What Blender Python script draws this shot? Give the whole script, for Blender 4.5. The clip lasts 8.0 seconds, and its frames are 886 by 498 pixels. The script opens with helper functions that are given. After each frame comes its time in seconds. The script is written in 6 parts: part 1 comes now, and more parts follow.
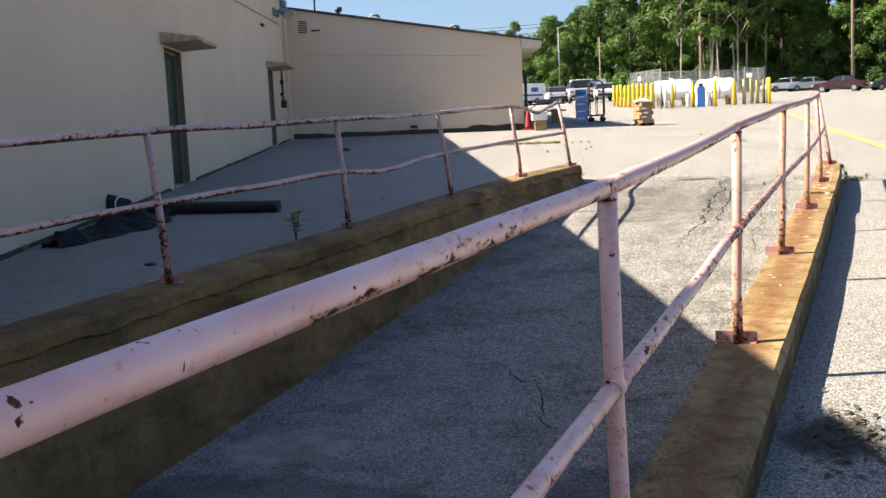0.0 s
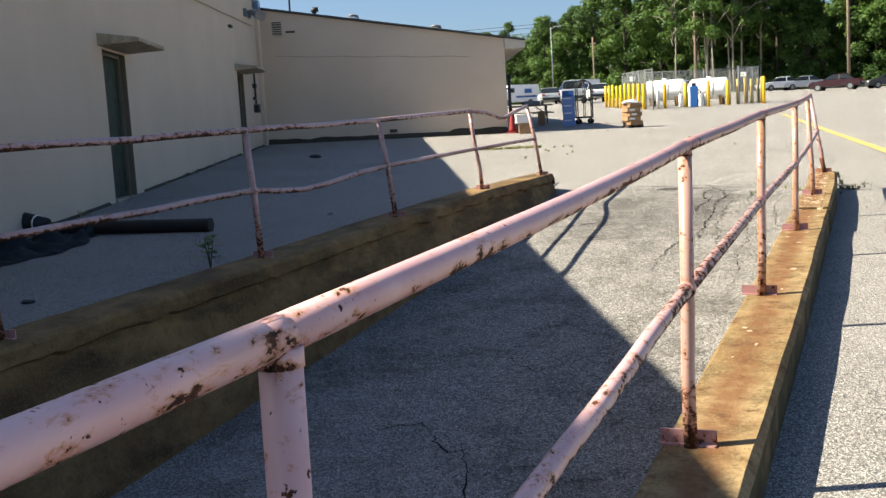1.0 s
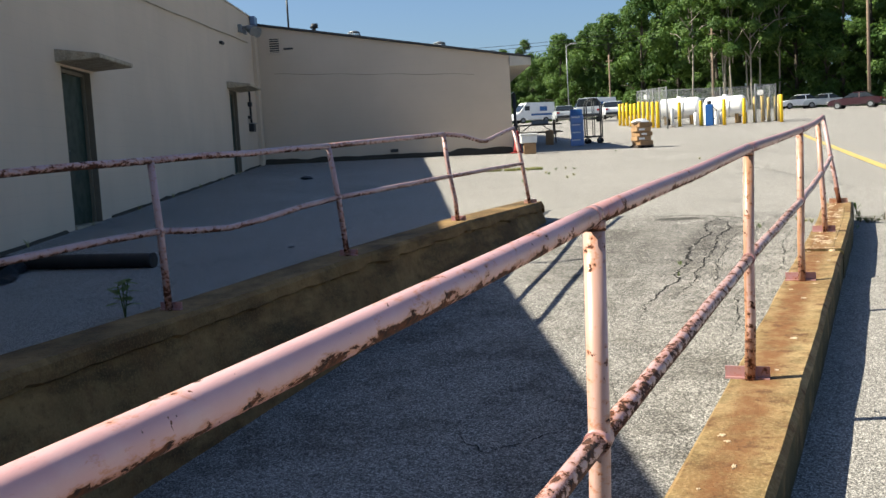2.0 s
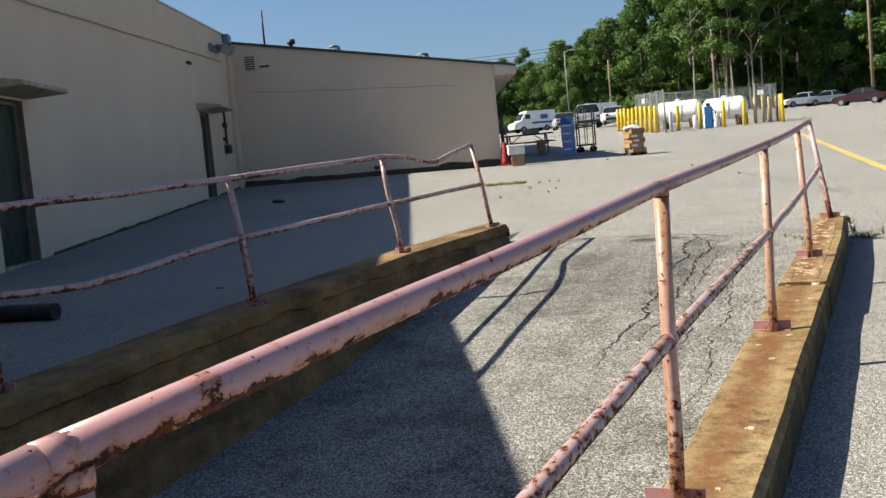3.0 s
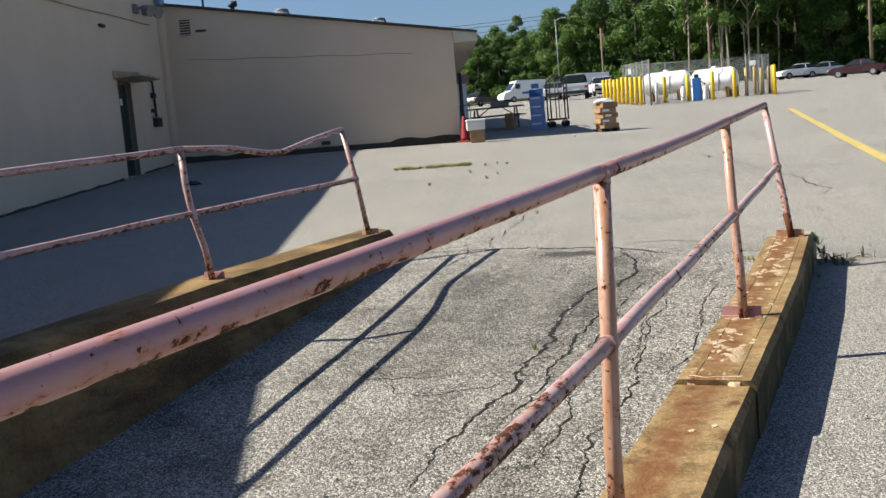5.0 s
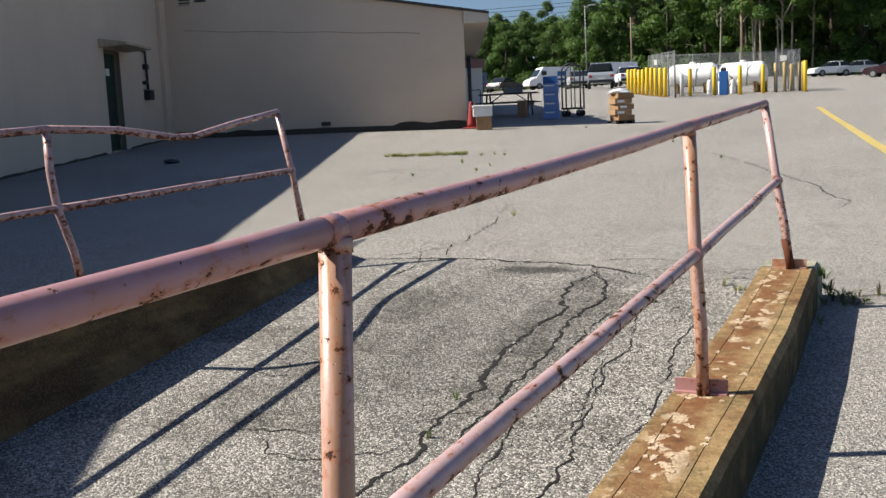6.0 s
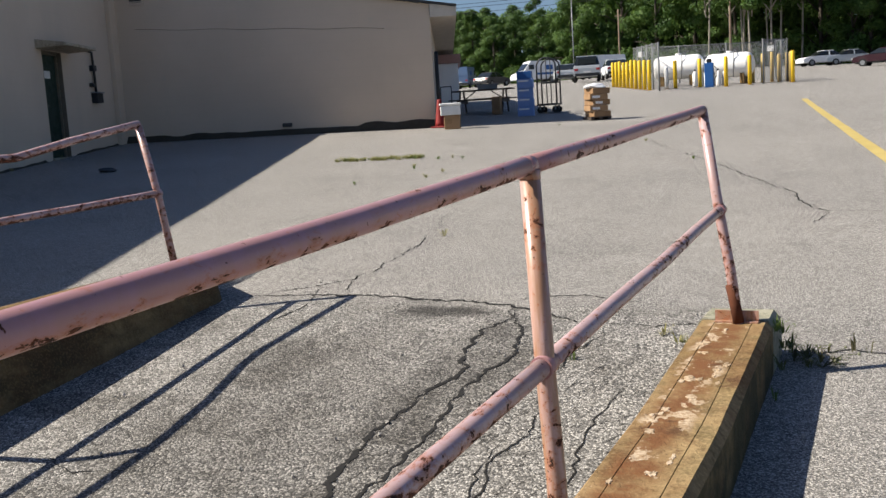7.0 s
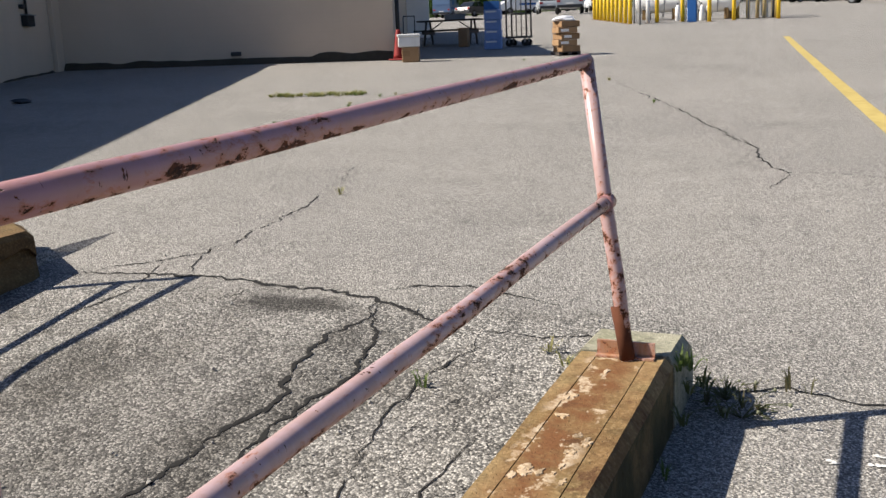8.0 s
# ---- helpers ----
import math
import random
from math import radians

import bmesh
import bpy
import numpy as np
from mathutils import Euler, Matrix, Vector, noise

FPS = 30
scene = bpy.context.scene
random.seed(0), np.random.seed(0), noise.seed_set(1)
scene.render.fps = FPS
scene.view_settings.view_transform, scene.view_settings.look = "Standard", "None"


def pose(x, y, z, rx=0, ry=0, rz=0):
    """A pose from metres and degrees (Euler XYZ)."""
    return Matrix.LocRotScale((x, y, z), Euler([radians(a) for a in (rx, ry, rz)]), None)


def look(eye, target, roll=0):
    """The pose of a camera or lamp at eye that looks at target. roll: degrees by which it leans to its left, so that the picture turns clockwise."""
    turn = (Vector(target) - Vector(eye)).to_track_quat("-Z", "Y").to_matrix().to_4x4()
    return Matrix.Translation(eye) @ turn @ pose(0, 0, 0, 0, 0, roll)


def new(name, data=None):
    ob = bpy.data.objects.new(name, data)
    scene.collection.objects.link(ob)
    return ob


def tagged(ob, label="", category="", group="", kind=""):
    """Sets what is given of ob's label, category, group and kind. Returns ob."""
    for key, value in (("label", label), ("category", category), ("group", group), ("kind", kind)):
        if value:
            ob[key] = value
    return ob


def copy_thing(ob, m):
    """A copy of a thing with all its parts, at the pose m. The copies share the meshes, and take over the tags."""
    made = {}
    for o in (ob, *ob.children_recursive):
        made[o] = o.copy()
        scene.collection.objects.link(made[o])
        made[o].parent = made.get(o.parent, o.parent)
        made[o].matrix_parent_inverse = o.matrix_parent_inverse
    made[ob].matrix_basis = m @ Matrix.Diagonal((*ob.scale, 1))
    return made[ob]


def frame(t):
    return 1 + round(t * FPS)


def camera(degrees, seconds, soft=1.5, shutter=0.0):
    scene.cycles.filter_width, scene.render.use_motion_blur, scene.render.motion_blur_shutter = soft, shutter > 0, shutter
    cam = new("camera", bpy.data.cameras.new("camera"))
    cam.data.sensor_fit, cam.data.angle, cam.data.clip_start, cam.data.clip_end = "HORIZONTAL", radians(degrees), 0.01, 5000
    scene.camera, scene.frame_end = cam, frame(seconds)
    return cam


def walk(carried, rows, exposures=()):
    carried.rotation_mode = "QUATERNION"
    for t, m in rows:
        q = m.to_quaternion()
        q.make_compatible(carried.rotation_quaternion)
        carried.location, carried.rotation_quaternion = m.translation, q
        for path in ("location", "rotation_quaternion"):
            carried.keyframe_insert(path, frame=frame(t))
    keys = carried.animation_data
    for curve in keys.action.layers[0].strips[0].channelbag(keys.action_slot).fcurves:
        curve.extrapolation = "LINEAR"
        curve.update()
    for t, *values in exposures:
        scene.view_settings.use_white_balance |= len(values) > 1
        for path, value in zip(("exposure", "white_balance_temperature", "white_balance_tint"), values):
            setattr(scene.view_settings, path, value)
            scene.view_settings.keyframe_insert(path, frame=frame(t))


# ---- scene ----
cam = camera(48.0, 8.0, soft=1.5)
PATH = [
    (0, (0.011, 0.048, 0.669), (-0.755, 1.881, 0.445), -2.9),
    (0.5, (0.013, 0.655, 0.684), (-0.728, 2.499, 0.451), -3.0),
    (1, (0.016, 1.29, 0.715), (-0.747, 3.126, 0.494), -3.4),
    (1.5, (0.01, 1.894, 0.752), (-0.778, 3.721, 0.548), -3.1),
    (2.8, (0.134, 3.376, 0.825), (-0.679, 5.197, 0.665), -4.8),
    (3, (0.152, 3.653, 0.842), (-0.661, 5.473, 0.68), -5.4),
    (3.5, (0.215, 4.267, 0.843), (-0.577, 6.096, 0.677), -5.4),
    (4, (0.217, 4.9, 0.855), (-0.588, 6.721, 0.675), -5.0),
    (4.2, (0.248, 5.145, 0.88), (-0.53, 6.978, 0.695), -5.1),
    (5.3, (0.273, 6.544, 0.922), (-0.557, 8.349, 0.689), -4.6),
    (5.5, (0.294, 6.805, 0.905), (-0.546, 8.606, 0.673), -4.0),
    (6, (0.286, 7.427, 0.927), (-0.566, 9.219, 0.674), -2.7),
    (6.5, (0.299, 8.052, 0.953), (-0.517, 9.859, 0.694), -3.4),
    (7, (0.327, 8.707, 0.982), (-0.515, 10.502, 0.719), -3.6),
    (7.5, (0.378, 9.28, 0.996), (-0.34, 11.122, 0.695), -3.5),
    (8, (0.385, 9.971, 1.002), (-0.424, 11.756, 0.602), -2.5),
]
walk(cam, [(t, look(eye, target, roll)) for t, eye, target, roll in PATH], [(0.0, 1.80, 6240, 13), (0.5, 1.74, 6190, 12), (1.0, 1.51, 6130, 10), (1.5, 1.42, 6030, 9), (3.0, 1.14, 5920, 8), (4.0, 1.06, 5880, 8), (5.5, 0.98, 5820, 11), (6.5, 0.86, 5830, 13), (8.0, 0.84, 5850, 14)])

# ---- light: late-morning sun from behind the building, clear sky ----
SUN_AZ, SUN_EL = 22.4, 42.5          # the light travels towards +x, turned 22.4 degrees to +y
world = bpy.data.worlds.new("world")
scene.world = world
world.use_nodes = True
_nt = world.node_tree
_sky = _nt.nodes.new("ShaderNodeTexSky")
_sky.sky_type = 'NISHITA'
_sky.sun_disc = False
_sky.sun_elevation = radians(SUN_EL)
_sky.sun_rotation = radians(270 - SUN_AZ)
_sky.dust_density = 1.5
_sky.ozone_density = 4.0
_nt.links.new(_sky.outputs[0], _nt.nodes["Background"].inputs[0])
_nt.nodes["Background"].inputs[1].default_value = 0.050
sun = new("sun", bpy.data.lights.new("sun", 'SUN'))
sun.data.energy = 5.0
sun.data.angle = radians(0.5)
sun.data.color = (1.0, 0.89, 0.68)
_d = Vector((math.cos(radians(SUN_AZ)), math.sin(radians(SUN_AZ)), -math.tan(radians(SUN_EL))))
sun.matrix_world = Matrix.Translation((-20, -10, 30)) @ _d.to_track_quat("-Z", "Y").to_matrix().to_4x4()


# ---- materials ----
class Nodes:
    """A small builder for node materials."""

    def __init__(self, name, rough=0.8, metal=0.0, spec=0.4):
        self.mat = bpy.data.materials.new(name)
        self.mat.use_nodes = True
        self.t = self.mat.node_tree
        self.b = self.t.nodes["Principled BSDF"]
        self.b.inputs["Roughness"].default_value = rough
        self.b.inputs["Metallic"].default_value = metal
        self.b.inputs["Specular IOR Level"].default_value = spec
        self.pos = self.node("ShaderNodeNewGeometry").outputs["Position"]

    def node(self, kind):
        return self.t.nodes.new(kind)

    def link(self, a, b):
        self.t.links.new(a, b)

    def set(self, socket, value):
        if hasattr(value, "links"):
            self.link(value, socket)
        else:
            socket.default_value = value

    def mapped(self, scale=(1, 1, 1), rot=(0, 0, 0), loc=(0, 0, 0), src=None):
        m = self.node("ShaderNodeMapping")
        m.inputs["Scale"].default_value = scale
        m.inputs["Rotation"].default_value = rot
        m.inputs["Location"].default_value = loc
        self.link(src or self.pos, m.inputs["Vector"])
        return m.outputs[0]

    def noise(self, scale, detail=4.0, rough=0.55, vec=None, distort=0.0):
        n = self.node("ShaderNodeTexNoise")
        n.inputs["Scale"].default_value = scale
        n.inputs["Detail"].default_value = detail
        n.inputs["Roughness"].default_value = rough
        n.inputs["Distortion"].default_value = distort
        self.link(vec or self.pos, n.inputs["Vector"])
        return n.outputs["Fac"]

    def voronoi(self, scale, feature='F1', out="Distance", vec=None):
        n = self.node("ShaderNodeTexVoronoi")
        n.feature = feature
        n.inputs["Scale"].default_value = scale
        self.link(vec or self.pos, n.inputs["Vector"])
        return n.outputs[out]

    def ramp(self, fac, a, b, va=0.0, vb=1.0):
        n = self.node("ShaderNodeMapRange")
        n.interpolation_type = 'SMOOTHSTEP'
        n.inputs["From Min"].default_value, n.inputs["From Max"].default_value = a, b
        n.inputs["To Min"].default_value, n.inputs["To Max"].default_value = va, vb
        self.set(n.inputs["Value"], fac)
        return n.outputs[0]

    def math(self, op, a, b=0.0, c=0.0):
        n = self.node("ShaderNodeMath")
        n.operation = op
        for k, v in enumerate((a, b, c)):
            self.set(n.inputs[k], v)
        return n.outputs[0]

    def mix(self, fac, a, b, blend='MIX'):
        n = self.node("ShaderNodeMix")
        n.data_type, n.blend_type = 'RGBA', blend
        self.set(n.inputs[0], fac)
        for k, v in ((6, a), (7, b)):
            if isinstance(v, tuple):
                v = (*v, 1) if len(v) == 3 else v
            self.set(n.inputs[k], v)
        return n.outputs[2]

    def axis(self, k):
        n = self.node("ShaderNodeSeparateXYZ")
        self.link(self.pos, n.inputs[0])
        return n.outputs[k]

    def spot(self, x, y, rx, ry, soft=0.35, wob=0.5):
        """1 inside an uneven oval on the ground."""
        dx = self.math('DIVIDE', self.math('SUBTRACT', self.axis(0), x), rx)
        dy = self.math('DIVIDE', self.math('SUBTRACT', self.axis(1), y), ry)
        d = self.math('SQRT', self.math('ADD', self.math('MULTIPLY', dx, dx), self.math('MULTIPLY', dy, dy)))
        d = self.math('ADD', d, self.math('MULTIPLY', self.math('SUBTRACT', self.noise(5.0, 5), 0.5), wob * 2))
        return self.ramp(d, 1 - soft, 1 + soft, 1.0, 0.0)

    def random(self):
        return self.node("ShaderNodeObjectInfo").outputs["Random"]

    def bump(self, height, strength=0.4, dist=0.01, prev=None):
        n = self.node("ShaderNodeBump")
        n.inputs["Strength"].default_value, n.inputs["Distance"].default_value = strength, dist
        self.link(height, n.inputs["Height"])
        if prev is not None:
            self.link(prev, n.inputs["Normal"])
        return n.outputs[0]

    def done(self, colour, normal=None, rough=None):
        if isinstance(colour, tuple):
            colour = (*colour, 1)
        self.set(self.b.inputs["Base Color"], colour)
        if normal is not None:
            self.link(normal, self.b.inputs["Normal"])
        if rough is not None:
            self.set(self.b.inputs["Roughness"], rough)
        return self.mat


def simple(name, colour, rough=0.6, metal=0.0, grime=0.25, scale=6.0, spec=0.4):
    """A surface with grime and fine unevenness at two scales."""
    n = Nodes(name, rough, metal, spec)
    big = n.ramp(n.noise(scale, 5), 0.35, 0.75)
    fine = n.noise(scale * 14, 3)
    dark = tuple(c * 0.6 for c in colour)
    c = n.mix(n.math('MULTIPLY', big, grime), colour, dark)
    c = n.mix(n.ramp(fine, 0.3, 0.7, 0.0, 0.18), c, tuple(c0 * 0.75 for c0 in colour))
    return n.done(c, n.bump(fine, 0.12, 0.004), n.ramp(big, 0, 1, rough, min(1, rough + 0.15)))


def asphalt_material():
    n = Nodes("asphalt", 0.92, spec=0.25)
    def stones(scale):
        """Shade, edge distance and relief of a bed of crushed stone."""
        shade = n.node("ShaderNodeSeparateColor")
        n.link(n.voronoi(scale, out="Color"), shade.inputs[0])
        return shade.outputs[0], n.voronoi(scale, 'DISTANCE_TO_EDGE'), n.voronoi(scale)
    big_shade, big_edge, cell = stones(105)
    small_shade, small_edge, _ = stones(190)
    grit = n.noise(420, 2)
    wide = n.noise(0.35, 6, 0.6)
    mid = n.noise(2.6, 6, 0.65)
    y = n.axis(1)
    x = n.axis(0)
    inx = n.math('MULTIPLY', n.ramp(x, -3.7, -3.5), n.ramp(x, -0.35, -0.25, 1, 0))
    iny = n.ramp(n.math('ADD', y, n.math('MULTIPLY', n.noise(3, 4), 0.5)), 13.75, 14.05, 1, 0)
    inr = n.math('MULTIPLY', inx, iny)                      # the coarser, older ramp surface
    rough = n.math('MULTIPLY', inr, n.ramp(y, 2.0, 8.0, 0.45, 1.0))   # coarse stones weaken towards its foot
    yard = n.mix(n.ramp(wide, 0.3, 0.7), (0.330, 0.308, 0.280), (0.246, 0.232, 0.213))
    yard = n.mix(n.ramp(mid, 0.35, 0.7, 0, 0.45), yard, (0.195, 0.183, 0.167))
    old = n.mix(n.ramp(mid, 0.3, 0.7), (0.33, 0.31, 0.28), (0.20, 0.19, 0.175))
    # paler towards the foot: the shaded end is brightened in the colour
    old = n.mix(n.ramp(y, 4.5, 8.5, 0.75, 0.0), old, n.mix(n.ramp(mid, 0.3, 0.7), (0.43, 0.42, 0.41), (0.31, 0.305, 0.30)))
    col = n.mix(inr, yard, old)
    worn = n.math('MULTIPLY', n.ramp(n.noise(0.8, 6, 0.7), 0.5, 0.68, 0, 0.5), n.ramp(n.noise(0.13, 3), 0.35, 0.6))
    col = n.mix(worn, col, (0.12, 0.113, 0.104))
    pale, tar = (0.73, 0.69, 0.63), (0.035, 0.033, 0.031)
    fine = n.mix(n.ramp(small_shade, 0.52, 0.9, 0, 0.75), n.mix(n.ramp(small_shade, 0.12, 0.45, 0.7, 0.0), col, tar), pale)
    fine = n.mix(n.ramp(small_edge, 0.0, 0.11, 0.6, 0), fine, tar)
    coarse = n.mix(n.ramp(big_shade, 0.45, 0.85, 0, 0.92), n.mix(n.ramp(big_shade, 0.12, 0.45, 0.92, 0.0), col, tar), pale)
    coarse = n.mix(n.ramp(big_edge, 0.02, 0.14, 0.95, 0), coarse, tar)
    col = n.mix(n.ramp(rough, 0, 1, 0.12, 0.10), fine, col)
    col = n.mix(n.math('MULTIPLY', rough, 0.9), col, n.mix(0.22, coarse, fine))
    col = n.mix(n.ramp(grit, 0.4, 0.6, 0, 0.3), col, (0.07, 0.066, 0.062))
    # alligator cracking down the middle of the ramp
    warp = n.node("ShaderNodeVectorMath")
    warp.operation = 'ADD'
    nz = n.node("ShaderNodeTexNoise")
    nz.inputs["Scale"].default_value = 9.0
    nz.inputs["Detail"].default_value = 5.0
    n.link(n.pos, nz.inputs["Vector"])
    sc = n.node("ShaderNodeVectorMath")
    sc.operation = 'SCALE'
    sc.inputs["Scale"].default_value = 0.22
    n.link(nz.outputs["Color"], sc.inputs[0])
    n.link(n.pos, warp.inputs[0])
    n.link(sc.outputs[0], warp.inputs[1])
    net = n.voronoi(5.4, 'DISTANCE_TO_EDGE', vec=n.mapped((1.3, 0.7, 1), src=warp.outputs[0]))
    zone = n.math('MULTIPLY', n.ramp(x, -2.0, -1.3), n.ramp(y, 13.0, 13.8, 1, 0))
    zone = n.math('MULTIPLY', n.math('MULTIPLY', zone, inr), n.ramp(n.noise(1.1, 3), 0.36, 0.5))
    gap = n.math('MULTIPLY', n.ramp(net, 0.002, 0.013, 1, 0), zone)
    col = n.mix(n.math('MULTIPLY', gap, 0.8), col, (0.03, 0.028, 0.026))
    # stains: oil oval at the ramp's head, pale washed-out patches at its foot, dark strip on the ramp
    col = n.mix(n.math('MULTIPLY', n.spot(-1.93, 13.49, 0.25, 0.085, 0.45, 0.45), 0.88), col, (0.20, 0.195, 0.19), 'MULTIPLY')
    col = n.mix(n.math('MULTIPLY', n.spot(-2.9, 4.62, 0.36, 0.24, 0.2, 0.9), 0.7), col, (0.38, 0.35, 0.31))
    col = n.mix(n.math('MULTIPLY', n.spot(-2.4, 3.45, 1.35, 0.85, 0.08, 0.3), 0.5), col, (0.05, 0.05, 0.052))
    col = n.mix(n.math('MULTIPLY', n.spot(-1.05, 4.35, 0.28, 0.40, 0.15, 0.5), 0.5), col, (0.05, 0.05, 0.052))
    col = n.mix(n.math('MULTIPLY', n.spot(-2.1, 12.2, 0.65, 1.1, 0.5, 0.8), 0.5), col, (0.45, 0.44, 0.43), 'MULTIPLY')
    col = n.mix(n.math('MULTIPLY', n.spot(-0.05, 3.55, 0.17, 0.2), 0.8), col, (0.035, 0.032, 0.028))
    col = n.mix(n.math('MULTIPLY', n.spot(-1.45, 12.4, 0.22, 1.1, 0.5, 0.6), 0.5), col, (0.38, 0.37, 0.36), 'MULTIPLY')
    mott = n.ramp(n.noise(1.9, 6, 0.72), 0.44, 0.68, 0, 0.75)
    col = n.mix(n.math('MULTIPLY', mott, inr), col, (0.46, 0.445, 0.42), 'MULTIPLY')
    h = n.math('ADD', n.math('MULTIPLY', cell, -1.0), n.math('MULTIPLY', grit, 0.3))
    h = n.math('SUBTRACT', h, n.math('MULTIPLY', gap, 2.0))
    b = n.bump(h, 0.9, 0.005)
    b = n.bump(n.noise(1.4, 4), 0.5, 0.05, b)
    return n.done(col, b)


def concrete_material(name, base, stain, moss, rust=0.0, grain=(7, 7, 0.9), middle=False, speckle=1.0):
    n = Nodes(name, 0.9, spec=0.25)
    big = n.noise(1.3, 6, 0.65)
    mid = n.noise(7, 6, 0.65)
    fine = n.noise(90, 4)
    streak = n.noise(1.0, 5, 0.6, n.mapped(grain))
    c = n.mix(n.ramp(big, 0.32, 0.68), base, stain)
    c = n.mix(n.ramp(streak, 0.42, 0.68, 0, 0.75), c, moss)
    c = n.mix(n.ramp(mid, 0.5, 0.75, 0, 0.6), c, tuple(v * 0.55 for v in stain))
    c = n.mix(n.ramp(fine, 0.45, 0.7, 0, 0.5 * speckle), c, tuple(min(1, v * 1.35) for v in base))
    c = n.mix(n.ramp(n.noise(26, 6, 0.75), 0.52, 0.64, 0, 0.6 * speckle), c, tuple(v * 0.4 for v in stain))
    if rust:
        r = n.ramp(n.noise(4.5, 7, 0.7), 0.40, 0.6, 0, rust)
        if middle:
            off = n.math('SUBTRACT', n.axis(0), n.math('ADD', n.math('MULTIPLY', n.axis(1), 0.0112), -0.428))
            off = n.math('ADD', n.math('ABSOLUTE', off), n.math('MULTIPLY', n.math('SUBTRACT', n.noise(8, 5), 0.5), 0.09))
            r = n.math('MAXIMUM', n.math('MULTIPLY', r, 0.45), n.math('MULTIPLY', n.ramp(off, 0.02, 0.11, 0.95, 0), n.math('MULTIPLY', n.ramp(n.axis(1), 3.0, 9.0, 0.8, 1.0), n.ramp(n.noise(11, 6, 0.7), 0.36, 0.58, 0.5, 1.0))))
        c = n.mix(r, c, (0.150, 0.062, 0.022))
        c = n.mix(n.ramp(n.noise(9, 6, 0.7), 0.55, 0.68, 0, rust), c, (0.08, 0.035, 0.015))
        if middle:
            # the skin has spalled off to pale mortar here and there
            spall = n.ramp(n.noise(10.5, 5, 0.62, n.mapped((1, 0.75, 1))), 0.555, 0.585)
            spall = n.math('MULTIPLY', spall, n.math('MULTIPLY', n.ramp(off, 0.05, 0.10, 1, 0), n.ramp(n.axis(1), 9.3, 9.7, 0.0, 1.0)))
            c = n.mix(n.math('MULTIPLY', spall, 0.85), c, n.mix(n.ramp(fine, 0.35, 0.65), (0.56, 0.45, 0.32), (0.34, 0.24, 0.14)))
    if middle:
        # moss on the upright faces, with their shade also darkened into the colour
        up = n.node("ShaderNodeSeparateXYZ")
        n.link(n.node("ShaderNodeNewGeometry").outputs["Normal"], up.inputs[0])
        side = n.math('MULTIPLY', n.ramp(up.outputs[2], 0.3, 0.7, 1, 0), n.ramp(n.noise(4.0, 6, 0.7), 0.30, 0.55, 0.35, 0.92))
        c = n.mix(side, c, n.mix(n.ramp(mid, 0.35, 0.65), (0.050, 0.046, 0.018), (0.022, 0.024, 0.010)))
    pits = n.voronoi(110)
    b = n.bump(n.math('ADD', n.math('MULTIPLY', fine, 0.6), n.ramp(pits, 0.0, 0.25)), 0.7, 0.006)
    b = n.bump(mid, 0.5, 0.02, b)
    return n.done(c, b)


